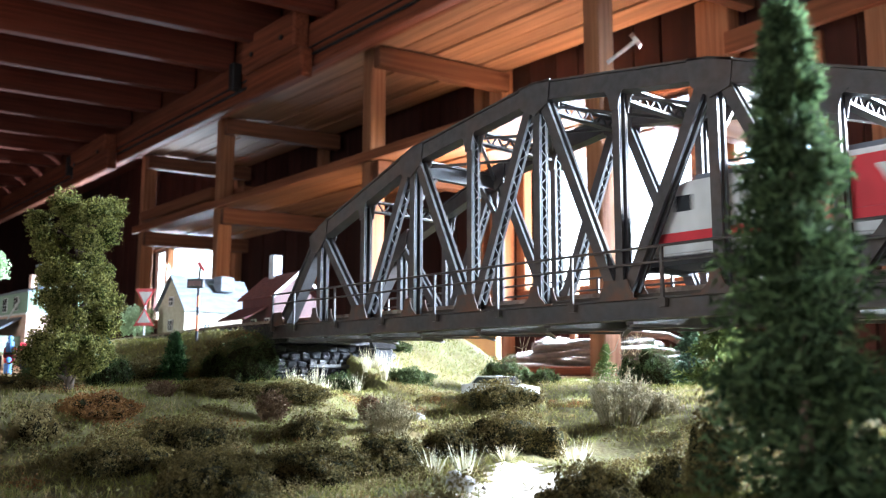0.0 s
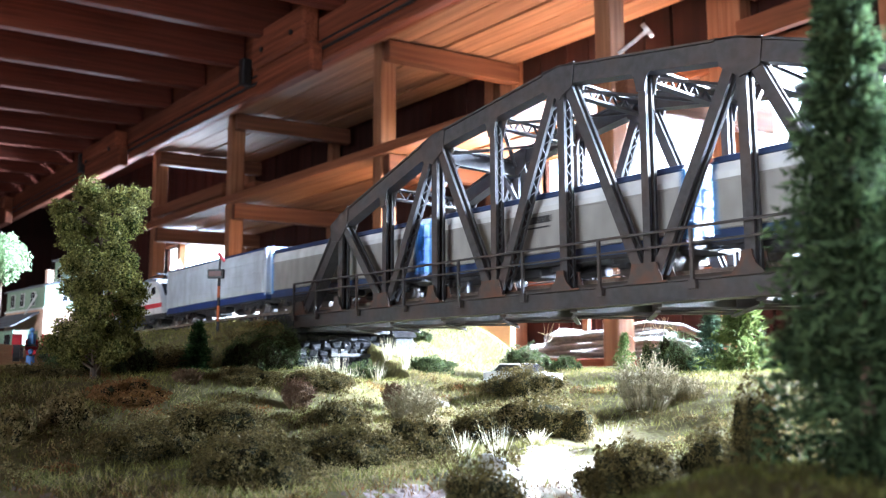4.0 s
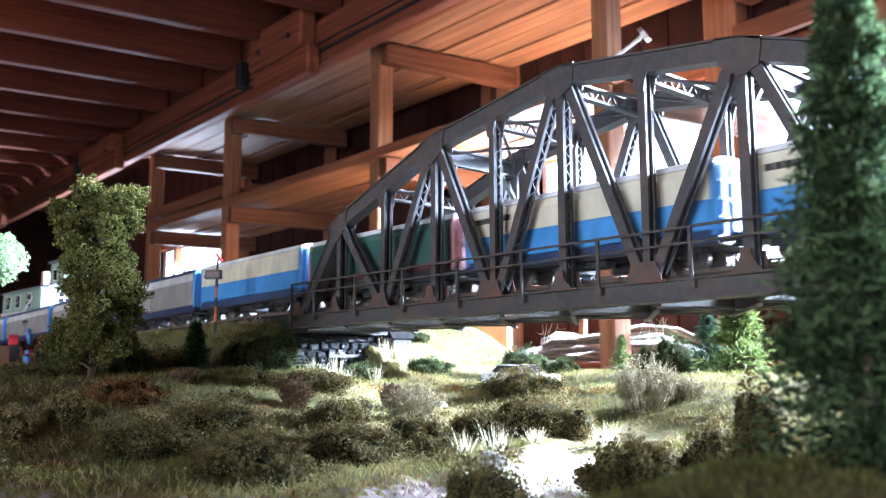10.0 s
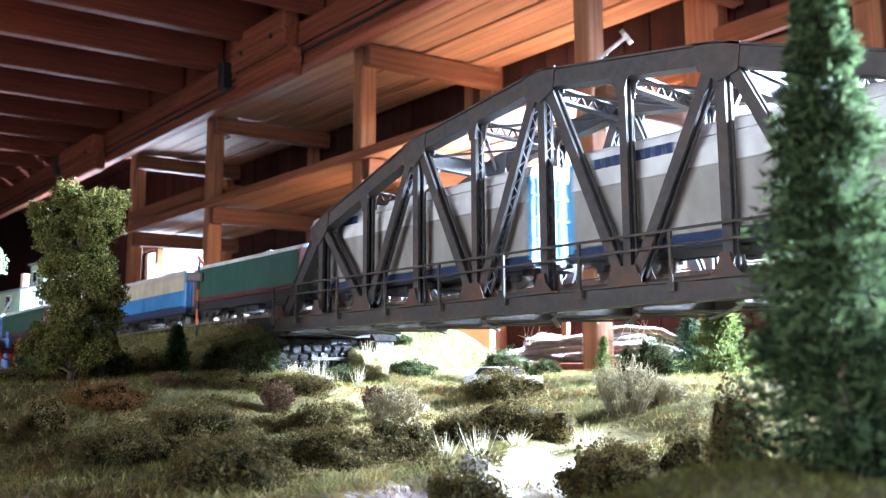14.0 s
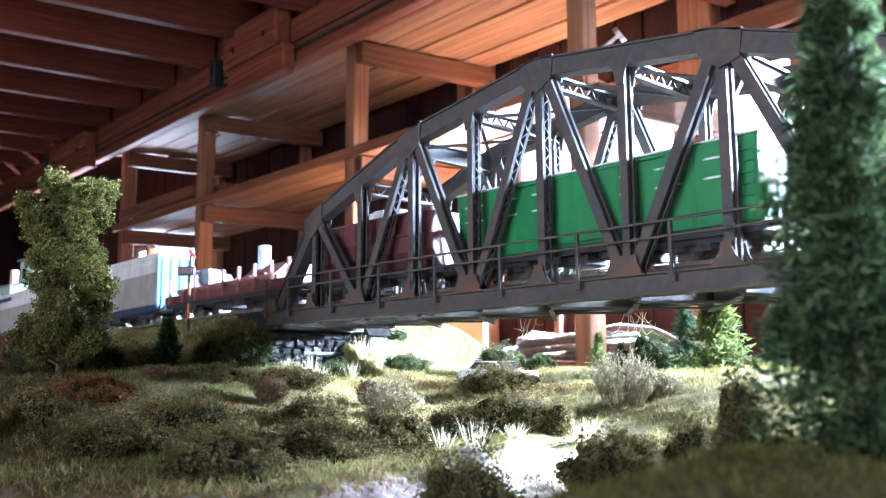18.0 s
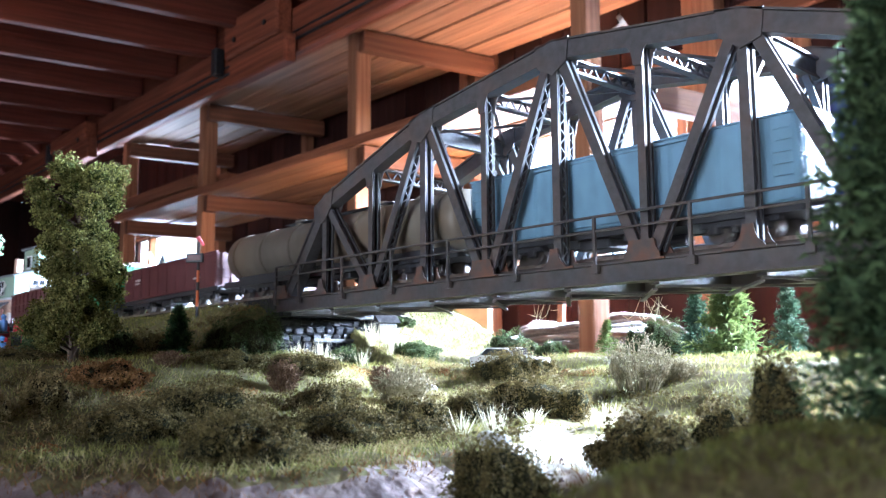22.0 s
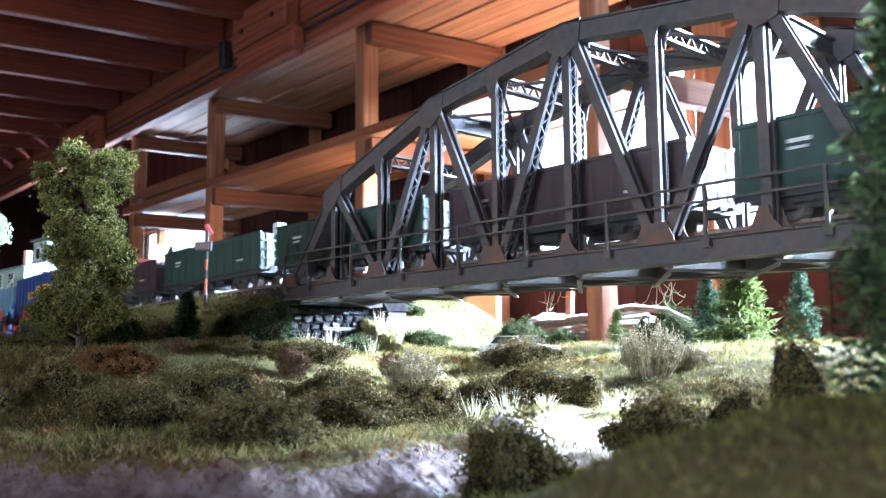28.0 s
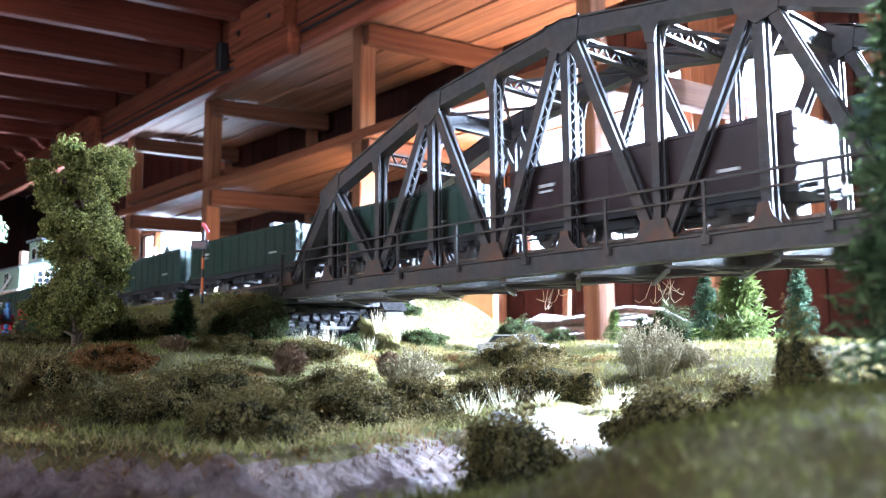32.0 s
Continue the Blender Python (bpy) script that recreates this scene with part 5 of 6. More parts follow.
def bush(x, y, top, half, label, mat):
    g = ground_z(x, y)
    top = max(top, g + 0.006)
    seed_n[0] += 1
    r = random.Random(seed_n[0])
    half *= 1.22
    h = top - g + 0.0036
    ob = thing("bush", label, "bush", (x, y, g - 0.003), r.uniform(0, 360), group="bushes")
    blobs = [(0, 0, h * 0.30, half * 0.84, half * 0.80, h * 0.56)]
    for k in range(14):
        a = k * 2.4 + r.uniform(-0.3, 0.3)
        q = r.uniform(0.30, 0.80)
        blobs.append((math.cos(a) * half * q, math.sin(a) * half * q, h * r.uniform(0.30, 0.80) * (1.15 - 0.75 * q), half * r.uniform(0.16, 0.36), half * r.uniform(0.16, 0.36), h * r.uniform(0.18, 0.30)))
    core_blob(blobs, BUSH_SHADE_CORE, ob, k=0.78)
    n = int(min(34000, 9000 + 5e7 * half * half))
    leaf_cloud("foliage", blobs, n, 0.00032, mat, seed_n[0], ob, shell=0.62)
    # loose sprigs standing out of the skin
    leaf_cloud("sprig_cloud", blobs, n // 10, 0.00060, mat, seed_n[0] + 500, ob, shell=0.98)
    return ob


def twigs(name, n, half, h, mat, seed, parent, spread=0.9, w=0.00028, knots=True):
    """Thin forking stems from the ground outwards, with small buds."""
    r = random.Random(seed)
    V, F = [], []

    def stick(a, b, w0, w1):
        ax = (b - a).normalized()
        s = ax.orthogonal().normalized()
        t = ax.cross(s)
        k = len(V)
        for p, ww in ((a, w0), (b, w1)):
            for j in range(3):
                an = 2.094 * j
                V.append(p + (s * math.cos(an) + t * math.sin(an)) * ww)
        for j in range(3):
            F.append((k + j, k + (j + 1) % 3, k + 3 + (j + 1) % 3, k + 3 + j))

    def bud(p):
        k = len(V)
        q = 0.0007
        V.extend([p + Vector((r.uniform(-q, q), r.uniform(-q, q), r.uniform(-q, q))) for _ in range(4)])
        F.extend([(k, k + 1, k + 2), (k, k + 2, k + 3)])

    for i in range(n):
        a = r.uniform(0, 6.283)
        q = half * math.sqrt(r.random())
        p = Vector((math.cos(a) * q * 0.5, math.sin(a) * q * 0.5, 0))
        tip = Vector((math.cos(a) * q * spread, math.sin(a) * q * spread, h * (1.0 - 0.4 * (q / half) ** 2) * r.uniform(0.75, 1.05)))
        mid = p.lerp(tip, 0.5) + Vector((r.uniform(-1, 1), r.uniform(-1, 1), r.uniform(-0.5, 0.5))) * half * 0.14
        stick(p, mid, w, w * 0.8)
        stick(mid, tip, w * 0.8, w * 0.4)
        for _ in range(8):
            s0 = p.lerp(tip, r.uniform(0.25, 0.95))
            e = s0 + Vector((r.uniform(-1, 1), r.uniform(-1, 1), r.uniform(-0.2, 1.1))) * half * 0.26
            stick(s0, e, w * 0.6, w * 0.3)
            if knots:
                for _ in range(4):
                    bud(s0.lerp(e, r.random()))
    me = mesh_of(name, V, F, mat)
    return attach(name, me, parent)


def twig_bush(x, y, top, half, label):
    g = ground_z(x, y)
    seed_n[0] += 1
    ob = thing("leafless_bush", label, "bush", (x, y, g - 0.001), group="leafless bushes")
    h = max(top - g, 0.008)
    m = TWIG if "pale" in label else leafy("brown_twig", (0.085, 0.05, 0.03), (0.17, 0.11, 0.065), through=0.1)
    twigs("stem_tangle", 64, half, h, m, seed_n[0], ob, w=0.00036)
    leaf_cloud("bud_cloud", [(0, 0, h * 0.62, half * 0.85, half * 0.85, h * 0.36)], 260, 0.0006, m, seed_n[0], ob, shell=0.3)
    return ob


def conifer(x, y, top, half, label, mat, base=None, n=None, name="conifer", seed=None, fine=1.0, wide=1.45):
    g = ground_z(x, y) if base is None else base
    seed_n[0] += 1
    r = np.random.RandomState(seed or seed_n[0])
    h = top - g
    half *= wide
    ob = thing(name, label, "tree", (x, y, g - 0.002), group="conifers")
    part("trunk", cyl((0, 0, 0), (0, 0, h * 0.96), half * 0.07, half * 0.015, n=8), BARK, ob)
    n = n or (420 if mat is NEEDLE_LIGHT else 650)
    # bristle sprays: short flat fans standing out from the trunk in rough whorls
    zz = h * (0.05 + 0.95 * r.rand(n) ** 1.15)
    tiers = 15
    zz = h * 0.05 + (np.round((zz / h) * tiers) / tiers + 0.018 * r.normal(size=n)) * h * 0.95
    zz = np.clip(zz, h * 0.03, h)
    t = zz / h
    reach = half * (1.02 - 0.97 * t ** 1.05) * (0.62 + 0.42 * r.rand(n)) + half * 0.05
    ang = r.rand(n) * 6.283
    # sprays gathered into branches, with gaps between them
    k = 10 if n > 1000 else 6
    own = np.arange(n) // k
    nb = own[-1] + 1
    zb = h * (0.04 + 0.95 * r.rand(nb) ** 1.15)
    ab, rb = r.rand(nb) * 6.283, 0.74 + 0.36 * r.rand(nb)
    gather = r.rand(n) < 0.8
    zz = np.where(gather, zb[own] + 0.010 * h * r.normal(size=n), zz)
    zz = np.clip(zz, h * 0.03, h)
    t = zz / h
    ang = np.where(gather, ab[own] + 0.13 * r.normal(size=n) / (1.05 - t), ang)
    reach = half * (1.02 - 0.97 * t ** 1.05) * np.where(gather, rb[own] * (0.88 + 0.14 * r.rand(n)), 0.55 + 0.3 * r.rand(n)) + half * 0.05
    V, F = [], []
    for i in range(n):
        ca, sa = math.cos(ang[i]), math.sin(ang[i])
        droop = -0.16 + 0.5 * t[i] + 0.12 * r.normal()
        L = reach[i]
        k = 7
        for j in range(k):
            f = (j + 0.6) / k
            p = np.array([ca * L * f, sa * L * f, zz[i] + droop * L * f])
            ln = half * (0.17 if n > 1000 else 0.24) * (1.15 - 0.5 * f)
            d = np.array([ca, sa, 0.15]) * 0.75 + r.normal(size=3) * 0.62
            d /= np.linalg.norm(d)
            s = np.cross(d, r.normal(size=3))
            s /= np.linalg.norm(s) + 1e-9
            w = half * (0.018 if n > 1000 else 0.026) * fine
            b = len(V)
            V += [p - s * w, p + s * w, p + d * ln]
            F.append((b, b + 1, b + 2))
    me = mesh_of("needles", V, F, mat)
    attach("needles", me, ob)
    return ob


def tuft(x, y, top, mat=None, n=70, wide=0.006):
    g = ground_z(x, y)
    seed_n[0] += 1
    r = np.random.RandomState(seed_n[0])
    h = max(top - g, 0.006)
    V, F = [], []
    for i in range(n):
        a, q = r.rand() * 6.283, wide * r.rand()
        b = np.array([math.cos(a) * q * 0.4, math.sin(a) * q * 0.4, 0])
        tip = np.array([math.cos(a) * q * 1.6, math.sin(a) * q * 1.6, h * r.uniform(0.6, 1.05)])
        s = np.array([-math.sin(a + r.rand()), math.cos(a), 0]) * 0.00030
        k = len(V)
        V += [b - s, b + s, tip]
        F.append((k, k + 1, k + 2))
    me = mesh_of("grass_blades", V, F, mat or GRASS_STRAW)
    ob = tagged(new("grass_tuft", me), "upright tuft of pale straw-coloured grass", "grass tuft", "grass tufts")
    ob.matrix_basis = pose(x, y, g - 0.001)
    return ob


bush(0.178, -0.168, -0.052, 0.0180, "dense dark olive hedge bush", BUSH)
bush(0.172, -0.138, -0.045, 0.0189, "spreading olive green bush", BUSH)
bush(0.220, -0.148, -0.054, 0.0193, "spreading olive bush with pale tips", BUSH)
bush(0.240, -0.126, -0.0520, 0.0200, "low spreading olive bush", BUSH)
bush(0.262, -0.170, -0.0515, 0.0150, "spreading olive bush with pale tips", BUSH)
bush(0.231, -0.086, -0.053, 0.0150, "rounded dense olive bush", BUSH)
bush(0.219, -0.042, -0.049, 0.0120, "dark loose leafy bush", BUSH)
bush(0.233, -0.018, -0.044, 0.0182, "dark loose bush with a tall shoot", BUSH)
bush(0.155, -0.071, -0.048, 0.0123, "small dark olive bush", BUSH)
bush(0.071, -0.078, -0.040, 0.0194, "long dark clipped hedge", BUSH)
bush(0.081, -0.035, -0.036, 0.0172, "low dark hedge by the abutment", BUSH)
bush(-0.020, -0.080, -0.020, 0.0155, "dark bush on the embankment foot", BUSH)
bush(0.107, -0.152, -0.039, 0.0162, "russet dry autumn bush", BUSH_RUST)
bush(0.138, -0.185, -0.043, 0.0082, "tan dry autumn bush", BUSH_TAN)
bush(0.146, -0.206, -0.048, 0.0072, "tan dry autumn bush", BUSH_TAN)
bush(0.016, -0.160, -0.033, 0.0263, "dark trimmed hedge beside the field", BUSH)
bush(0.339, -0.149, -0.053, 0.0116, "blurred olive bush close to the path", BUSH)
bush(0.348, -0.108, -0.052, 0.0128, "dark olive bush beside the sand", BUSH)
bush(0.354, -0.082, -0.049, 0.0089, "dark olive bush beside the sand", BUSH)
bush(0.3825, -0.1066, -0.0325, 0.0056, "brown bush at the foot of the near spruce", BUSH)
bush(0.007, -0.026, -0.005, 0.0195, "dark green bush against the abutment", BUSH_DARK)
bush(-0.001, -0.041, -0.017, 0.0123, "dark green bush against the abutment", BUSH_DARK)
bush(0.009, 0.042, -0.030, 0.0134, "green bush below the stone wall", BUSH_DARK)
bush(0.018, 0.091, -0.027, 0.0179, "green bush below the stone wall", BUSH_DARK)
bush(-0.033, 0.121, -0.008, 0.0110, "green bush on the slope", BUSH_DARK)
bush(-0.111, 0.213, 0.004, 0.0259, "bushy scrub on the far slope", BUSH)
bush(0.133, 0.072, -0.032, 0.0199, "dark bush hiding a car", BUSH)
bush(0.050, 0.158, -0.018, 0.0165, "light green bush behind the car", BUSH_DARK)
bush(0.102, 0.273, -0.005, 0.0163, "dark green bush at the layout edge", BUSH_DARK)
bush(0.088, 0.256, -0.015, 0.0087, "dark green bush at the layout edge", BUSH_DARK)
bush(0.082, 0.165, -0.027, 0.0100, "low bush in the meadow", BUSH_DARK)
bush(0.016, -0.115, -0.019, 0.0109, "dark bush behind the tall tree", BUSH_DARK)
bush(0.010, -0.146, -0.016, 0.0121, "dark bush under the tall tree", BUSH_DARK)
twig_bush(0.154, -0.025, -0.040, 0.0181, "pale grey leafless bush")
twig_bush(0.226, 0.062, -0.0255, 0.0200, "large pale grey leafless bush")
twig_bush(0.234, 0.084, -0.037, 0.0128, "large pale grey leafless bush")
twig_bush(0.082, -0.112, -0.036, 0.0084, "small brown leafless shrub")
twig_bush(0.117, -0.070, -0.037, 0.0098, "small brown leafless shrub")
twig_bush(0.124, -0.016, -0.040, 0.0075, "small brown leafless shrub")
conifer(0.010, -0.075, -0.006, 0.0094, "small dark green spruce", NEEDLE)
conifer(-0.011, 0.352, -0.003, 0.0105, "small light green spruce by the layout edge", NEEDLE_LIGHT)
conifer(0.147, 0.246, 0.013, 0.0120, "blue green spruce at the layout edge", NEEDLE_BLUE)
conifer(0.186, 0.222, 0.010, 0.0240, "bright light green fir tree", NEEDLE_LIGHT)
conifer(0.177, 0.322, 0.025, 0.0124, "blue green spruce at the layout edge", NEEDLE_BLUE)
conifer(-0.018, -0.107, -0.005, 0.0091, "dark blue spruce behind the tall tree", NEEDLE_BLUE)
tuft(0.267, -0.078, -0.052)
tuft(0.273, -0.025, -0.054)
tuft(0.003, 0.028, -0.022)
tuft(0.001, 0.072, -0.019)
tuft(0.002, 0.010, -0.025)
tuft(0.252, -0.080, -0.055)
tuft(0.255, -0.046, -0.056)
for k in range(11):
    tuft(0.004 + 0.010 * (k % 3), 0.006 + 0.0078 * k, ground_z(0.008, 0.006 + 0.0078 * k) + 0.013 + 0.002 * (k % 2), n=45)


# the near spruce, close to the camera
conifer(0.427, -0.150, 0.0345, 0.0202, "dark green bottle-brush spruce close to the camera", NEEDLE_NEAR, n=2100, fine=1.25, wide=1.0)


def tall_tree(x, y, top):
    g = ground_z(x, y)
    h = top - g
    ob = thing("tall_tree", "tall narrow broadleaf tree with olive foliage", "tree", (x, y, g - 0.002))
    r = random.Random(77)
    tr = part("trunk", cyl((0, 0, 0), (0.001, 0, h * 0.45), 0.0026, 0.0016, n=10), BARK, ob)
    bm = cyl((0.001, 0, h * 0.44), (0.000, 0.001, h * 0.93), 0.0016, 0.0004, n=8)
    blobs = []
    for k in range(46):
        t = 0.15 + 0.80 * (k / 45)
        a = k * 2.4
        wide = 0.0205 * (0.80 + 0.22 * smooth01(0.12, 0.65, t)) * (1 - 0.35 * smooth01(0.85, 1.0, t))
        q = wide * r.uniform(0.35, 1.02)
        c = Vector((math.cos(a) * q, math.sin(a) * q, h * t + r.uniform(-0.002, 0.003)))
        add_cyl(bm, (0, 0, max(0.004, c.z - 0.010)), c, 0.0007, 0.0002, n=5)
        s = r.uniform(0.0052, 0.0090)
        blobs.append((c.x, c.y, c.z, s, s, s * 0.85))
    for a, z in ((0.3, 0.18), (2.6, 0.16), (4.4, 0.20), (3.4, 0.13), (5.4, 0.14)):
        c = Vector((math.cos(a) * 0.019, math.sin(a) * 0.019, h * z))
        add_cyl(bm, (0, 0, c.z - 0.006), c, 0.0007, 0.0002, n=5)
        blobs.append((c.x, c.y, c.z, 0.0068, 0.0068, 0.0060))
    part("limb_tangle", bm, BARK, ob)
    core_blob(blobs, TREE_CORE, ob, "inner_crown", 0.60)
    leaf_cloud("crown", blobs, 70000, 0.00060, TREE_LEAF, 7, ob, shell=0.45)
    return ob


tall_tree(0.050, -0.146, 0.0595)


def round_tree(x, y, z, rad, label, g=None):
    g = ground_z(x, y) if g is None else g
    ob = thing("round_tree", label, "tree", (x, y, g - 0.002), group="pale trees")
    part("trunk", cyl((0, 0, 0), (0, 0, z - g), 0.0022, 0.0012, n=8), BARK, ob)
    r = random.Random(int(x * 1000) + 5)
    blobs = []
    for k in range(16):
        d = Vector((r.gauss(0, 1), r.gauss(0, 1), r.gauss(0, 1))).normalized() * rad * 0.62
        blobs.append((d.x, d.y, z - g + d.z * 0.9, rad * 0.42, rad * 0.42, rad * 0.40))
    leaf_cloud("crown", blobs, 5200, 0.0012, PALE_LEAF, 9, ob, shell=0.3)
    return ob


round_tree(-0.164, -0.144, 0.044, 0.020, "small pale green round tree")
round_tree(-0.46, 0.085, 0.026, 0.022, "small pale green round tree")


def grass_field(name, count, mat, seed, h0, h1, keep, label, w=0.00022, box_=(-0.30, 0.56, -0.27, 0.44)):
    r = np.random.RandomState(seed)
    V, F = [], []
    made = 0
    for _ in range(count * 3):
        x, y = r.uniform(box_[0], box_[1]), r.uniform(box_[2], box_[3])
        if not keep(x, y, r):
            continue
        z = ground_z(x, y)
        h = r.uniform(h0, h1) * (0.45 if x > 0.37 and y < -0.05 else 1.0)
        a = r.rand() * 6.283
        lean = r.rand() * 2.0 * h
        s = (math.cos(a) * w, math.sin(a) * w)
        b = r.rand() * 6.283
        k = len(V)
        V += [(x - s[0], y - s[1], z - 0.0006), (x + s[0], y + s[1], z - 0.0006), (x + math.cos(b) * lean, y + math.sin(b) * lean, z + h)]
        F.append((k, k + 1, k + 2))
        made += 1
        if made >= count:
            break
    return tagged(new(name, mesh_of(name, V, F, mat)), label, "grass", kind="stuff")


def meadow(x, y, r):
    c = track_y(x)
    if (x < 0.0 or x > 0.47) and abs(y - c) < 0.024:
        return False
    if mud_depth(x, y) > 0.004 and x < 0.37:
        return False
    if near_line(x, y, SANDY) < 0.019 and r.rand() < (0.95 if y < -0.045 else 0.45):
        return False
    if x < -0.12 and y < c - 0.11:
        return False
    if -0.1 < x < -0.008 and 0.0 < y < 0.10:
        return False
    return noise.noise((x * 22, y * 22, 4)) > -0.45


def dryish(x, y, r):
    return meadow(x, y, r) and noise.noise((x * 16, y * 16, 11)) > 0.08


grass_field("grass", 120000, GRASS, 31, 0.0012, 0.0036, meadow, "short green model grass over the valley floor", w=0.00027)
grass_field("hill_grass", 34000, MOSS, 35, 0.0012, 0.0032, lambda x, y, r: mud_depth(x, y) < 0.0, "mossy green grass on the hill close to the camera", w=0.0003, box_=(0.36, 0.60, -0.255, -0.06))
grass_field("dry_grass", 34000, GRASS_DRY, 32, 0.0014, 0.0036, dryish, "dry yellow model grass between the bushes")
grass_field("bank_grass", 9000, GRASS, 33, 0.0022, 0.0052, lambda x, y, r: -0.012 < mud_depth(x, y) + 0.006 * noise.noise((x * 150, y * 150, 2)) < 0.007 and x < 0.36, "ragged grass fringe above the muddy bank")

grass_field("bank_fringe", 7000, BUSH_RUST, 36, 0.0010, 0.0028, lambda x, y, r: -0.003 < mud_depth(x, y) + 0.006 * noise.noise((x * 150, y * 150, 2)) < 0.011 and x < 0.36, "brown withered fringe along the muddy bank", box_=(0.05, 0.37, -0.29, -0.09))

# low matted clumps between the bushes
def clumps(name, count, n, mat, seed, keep, label):
    r = random.Random(seed)
    blobs = []
    while len(blobs) < count:
        x, y = r.uniform(-0.06, 0.36), r.uniform(-0.25, 0.10)
        if meadow(x, y, np.random.RandomState(len(blobs))) and keep(x, y):
            q = r.uniform(0.0022, 0.0062)
            blobs.append((x, y, ground_z(x, y) + 0.0006, q, q, q * r.uniform(0.35, 0.75)))
    ob = leaf_cloud(name, blobs, n, 0.00042, mat, seed, None, shell=0.4)
    return tagged(ob, label, "undergrowth", kind="stuff")


clumps("olive_clumps", 420, 60000, BUSH, 61, lambda x, y: noise.noise((x * 18, y * 18, 21)) > 0.0, "low olive matted undergrowth between the bushes")
clumps("tan_clumps", 300, 36000, BUSH_TAN, 62, lambda x, y: noise.noise((x * 18, y * 18, 31)) > 0.05, "dry tan matted undergrowth between the bushes")
clumps("russet_clumps", 90, 12000, BUSH_RUST, 63, lambda x, y: x < 0.22 and noise.noise((x * 18, y * 18, 41)) > 0.15, "russet withered undergrowth between the bushes")

# rubble on the mud bank and stones beside the sand
rg = random.Random(41)
V, F = [], []
for _ in range(1500):
    x, y = rg.uniform(0.06, 0.38), rg.uniform(-0.26, -0.08)
    d = mud_depth(x, y)
    if not (-0.002 < d < 0.05) and near_line(x, y, SANDY) > 0.02:
        continue
    z = ground_z(x, y)
    s = rg.uniform(0.0004, 0.0014)
    k = len(V)
    for ox, oy, oz in ((1, 0, 0), (-0.5, 0.87, 0), (-0.5, -0.87, 0), (0, 0, 1.0)):
        V.append((x + ox * s * rg.uniform(0.7, 1.2), y + oy * s * rg.uniform(0.7, 1.2), z - 0.0003 + oz * s))
    F += [(k, k + 1, k + 3), (k + 1, k + 2, k + 3), (k + 2, k, k + 3)]
tagged(new("pebbles", mesh_of("pebbles", V, F, MUD)), "loose pebbles and clods on the muddy bank", "pebbles", kind="stuff")


def boulder(x, y, s):
    g = ground_z(x, y)
    bm = bmesh.new()
    bmesh.ops.create_icosphere(bm, subdivisions=3, radius=s)
    for v in bm.verts:
        v.co *= 1 + 0.35 * noise.noise(v.co * (0.9 / s) + Vector((x * 99, 0, 0)))
        v.co.z *= 0.7
    ob = tagged(part("boulder", bm, material("pale_boulder", (0.40, 0.38, 0.36), (0.26, 0.25, 0.24), 0.8, scale=500, bump=0.6), None), "grey weathered stone lying in the grass", "stone", "stones")
    ob.matrix_basis = pose(x, y, g + s * 0.3)
    return ob


boulder(0.287, -0.098, 0.0050)
boulder(0.275, -0.090, 0.0030)
boulder(0.120, 0.020, 0.0040)

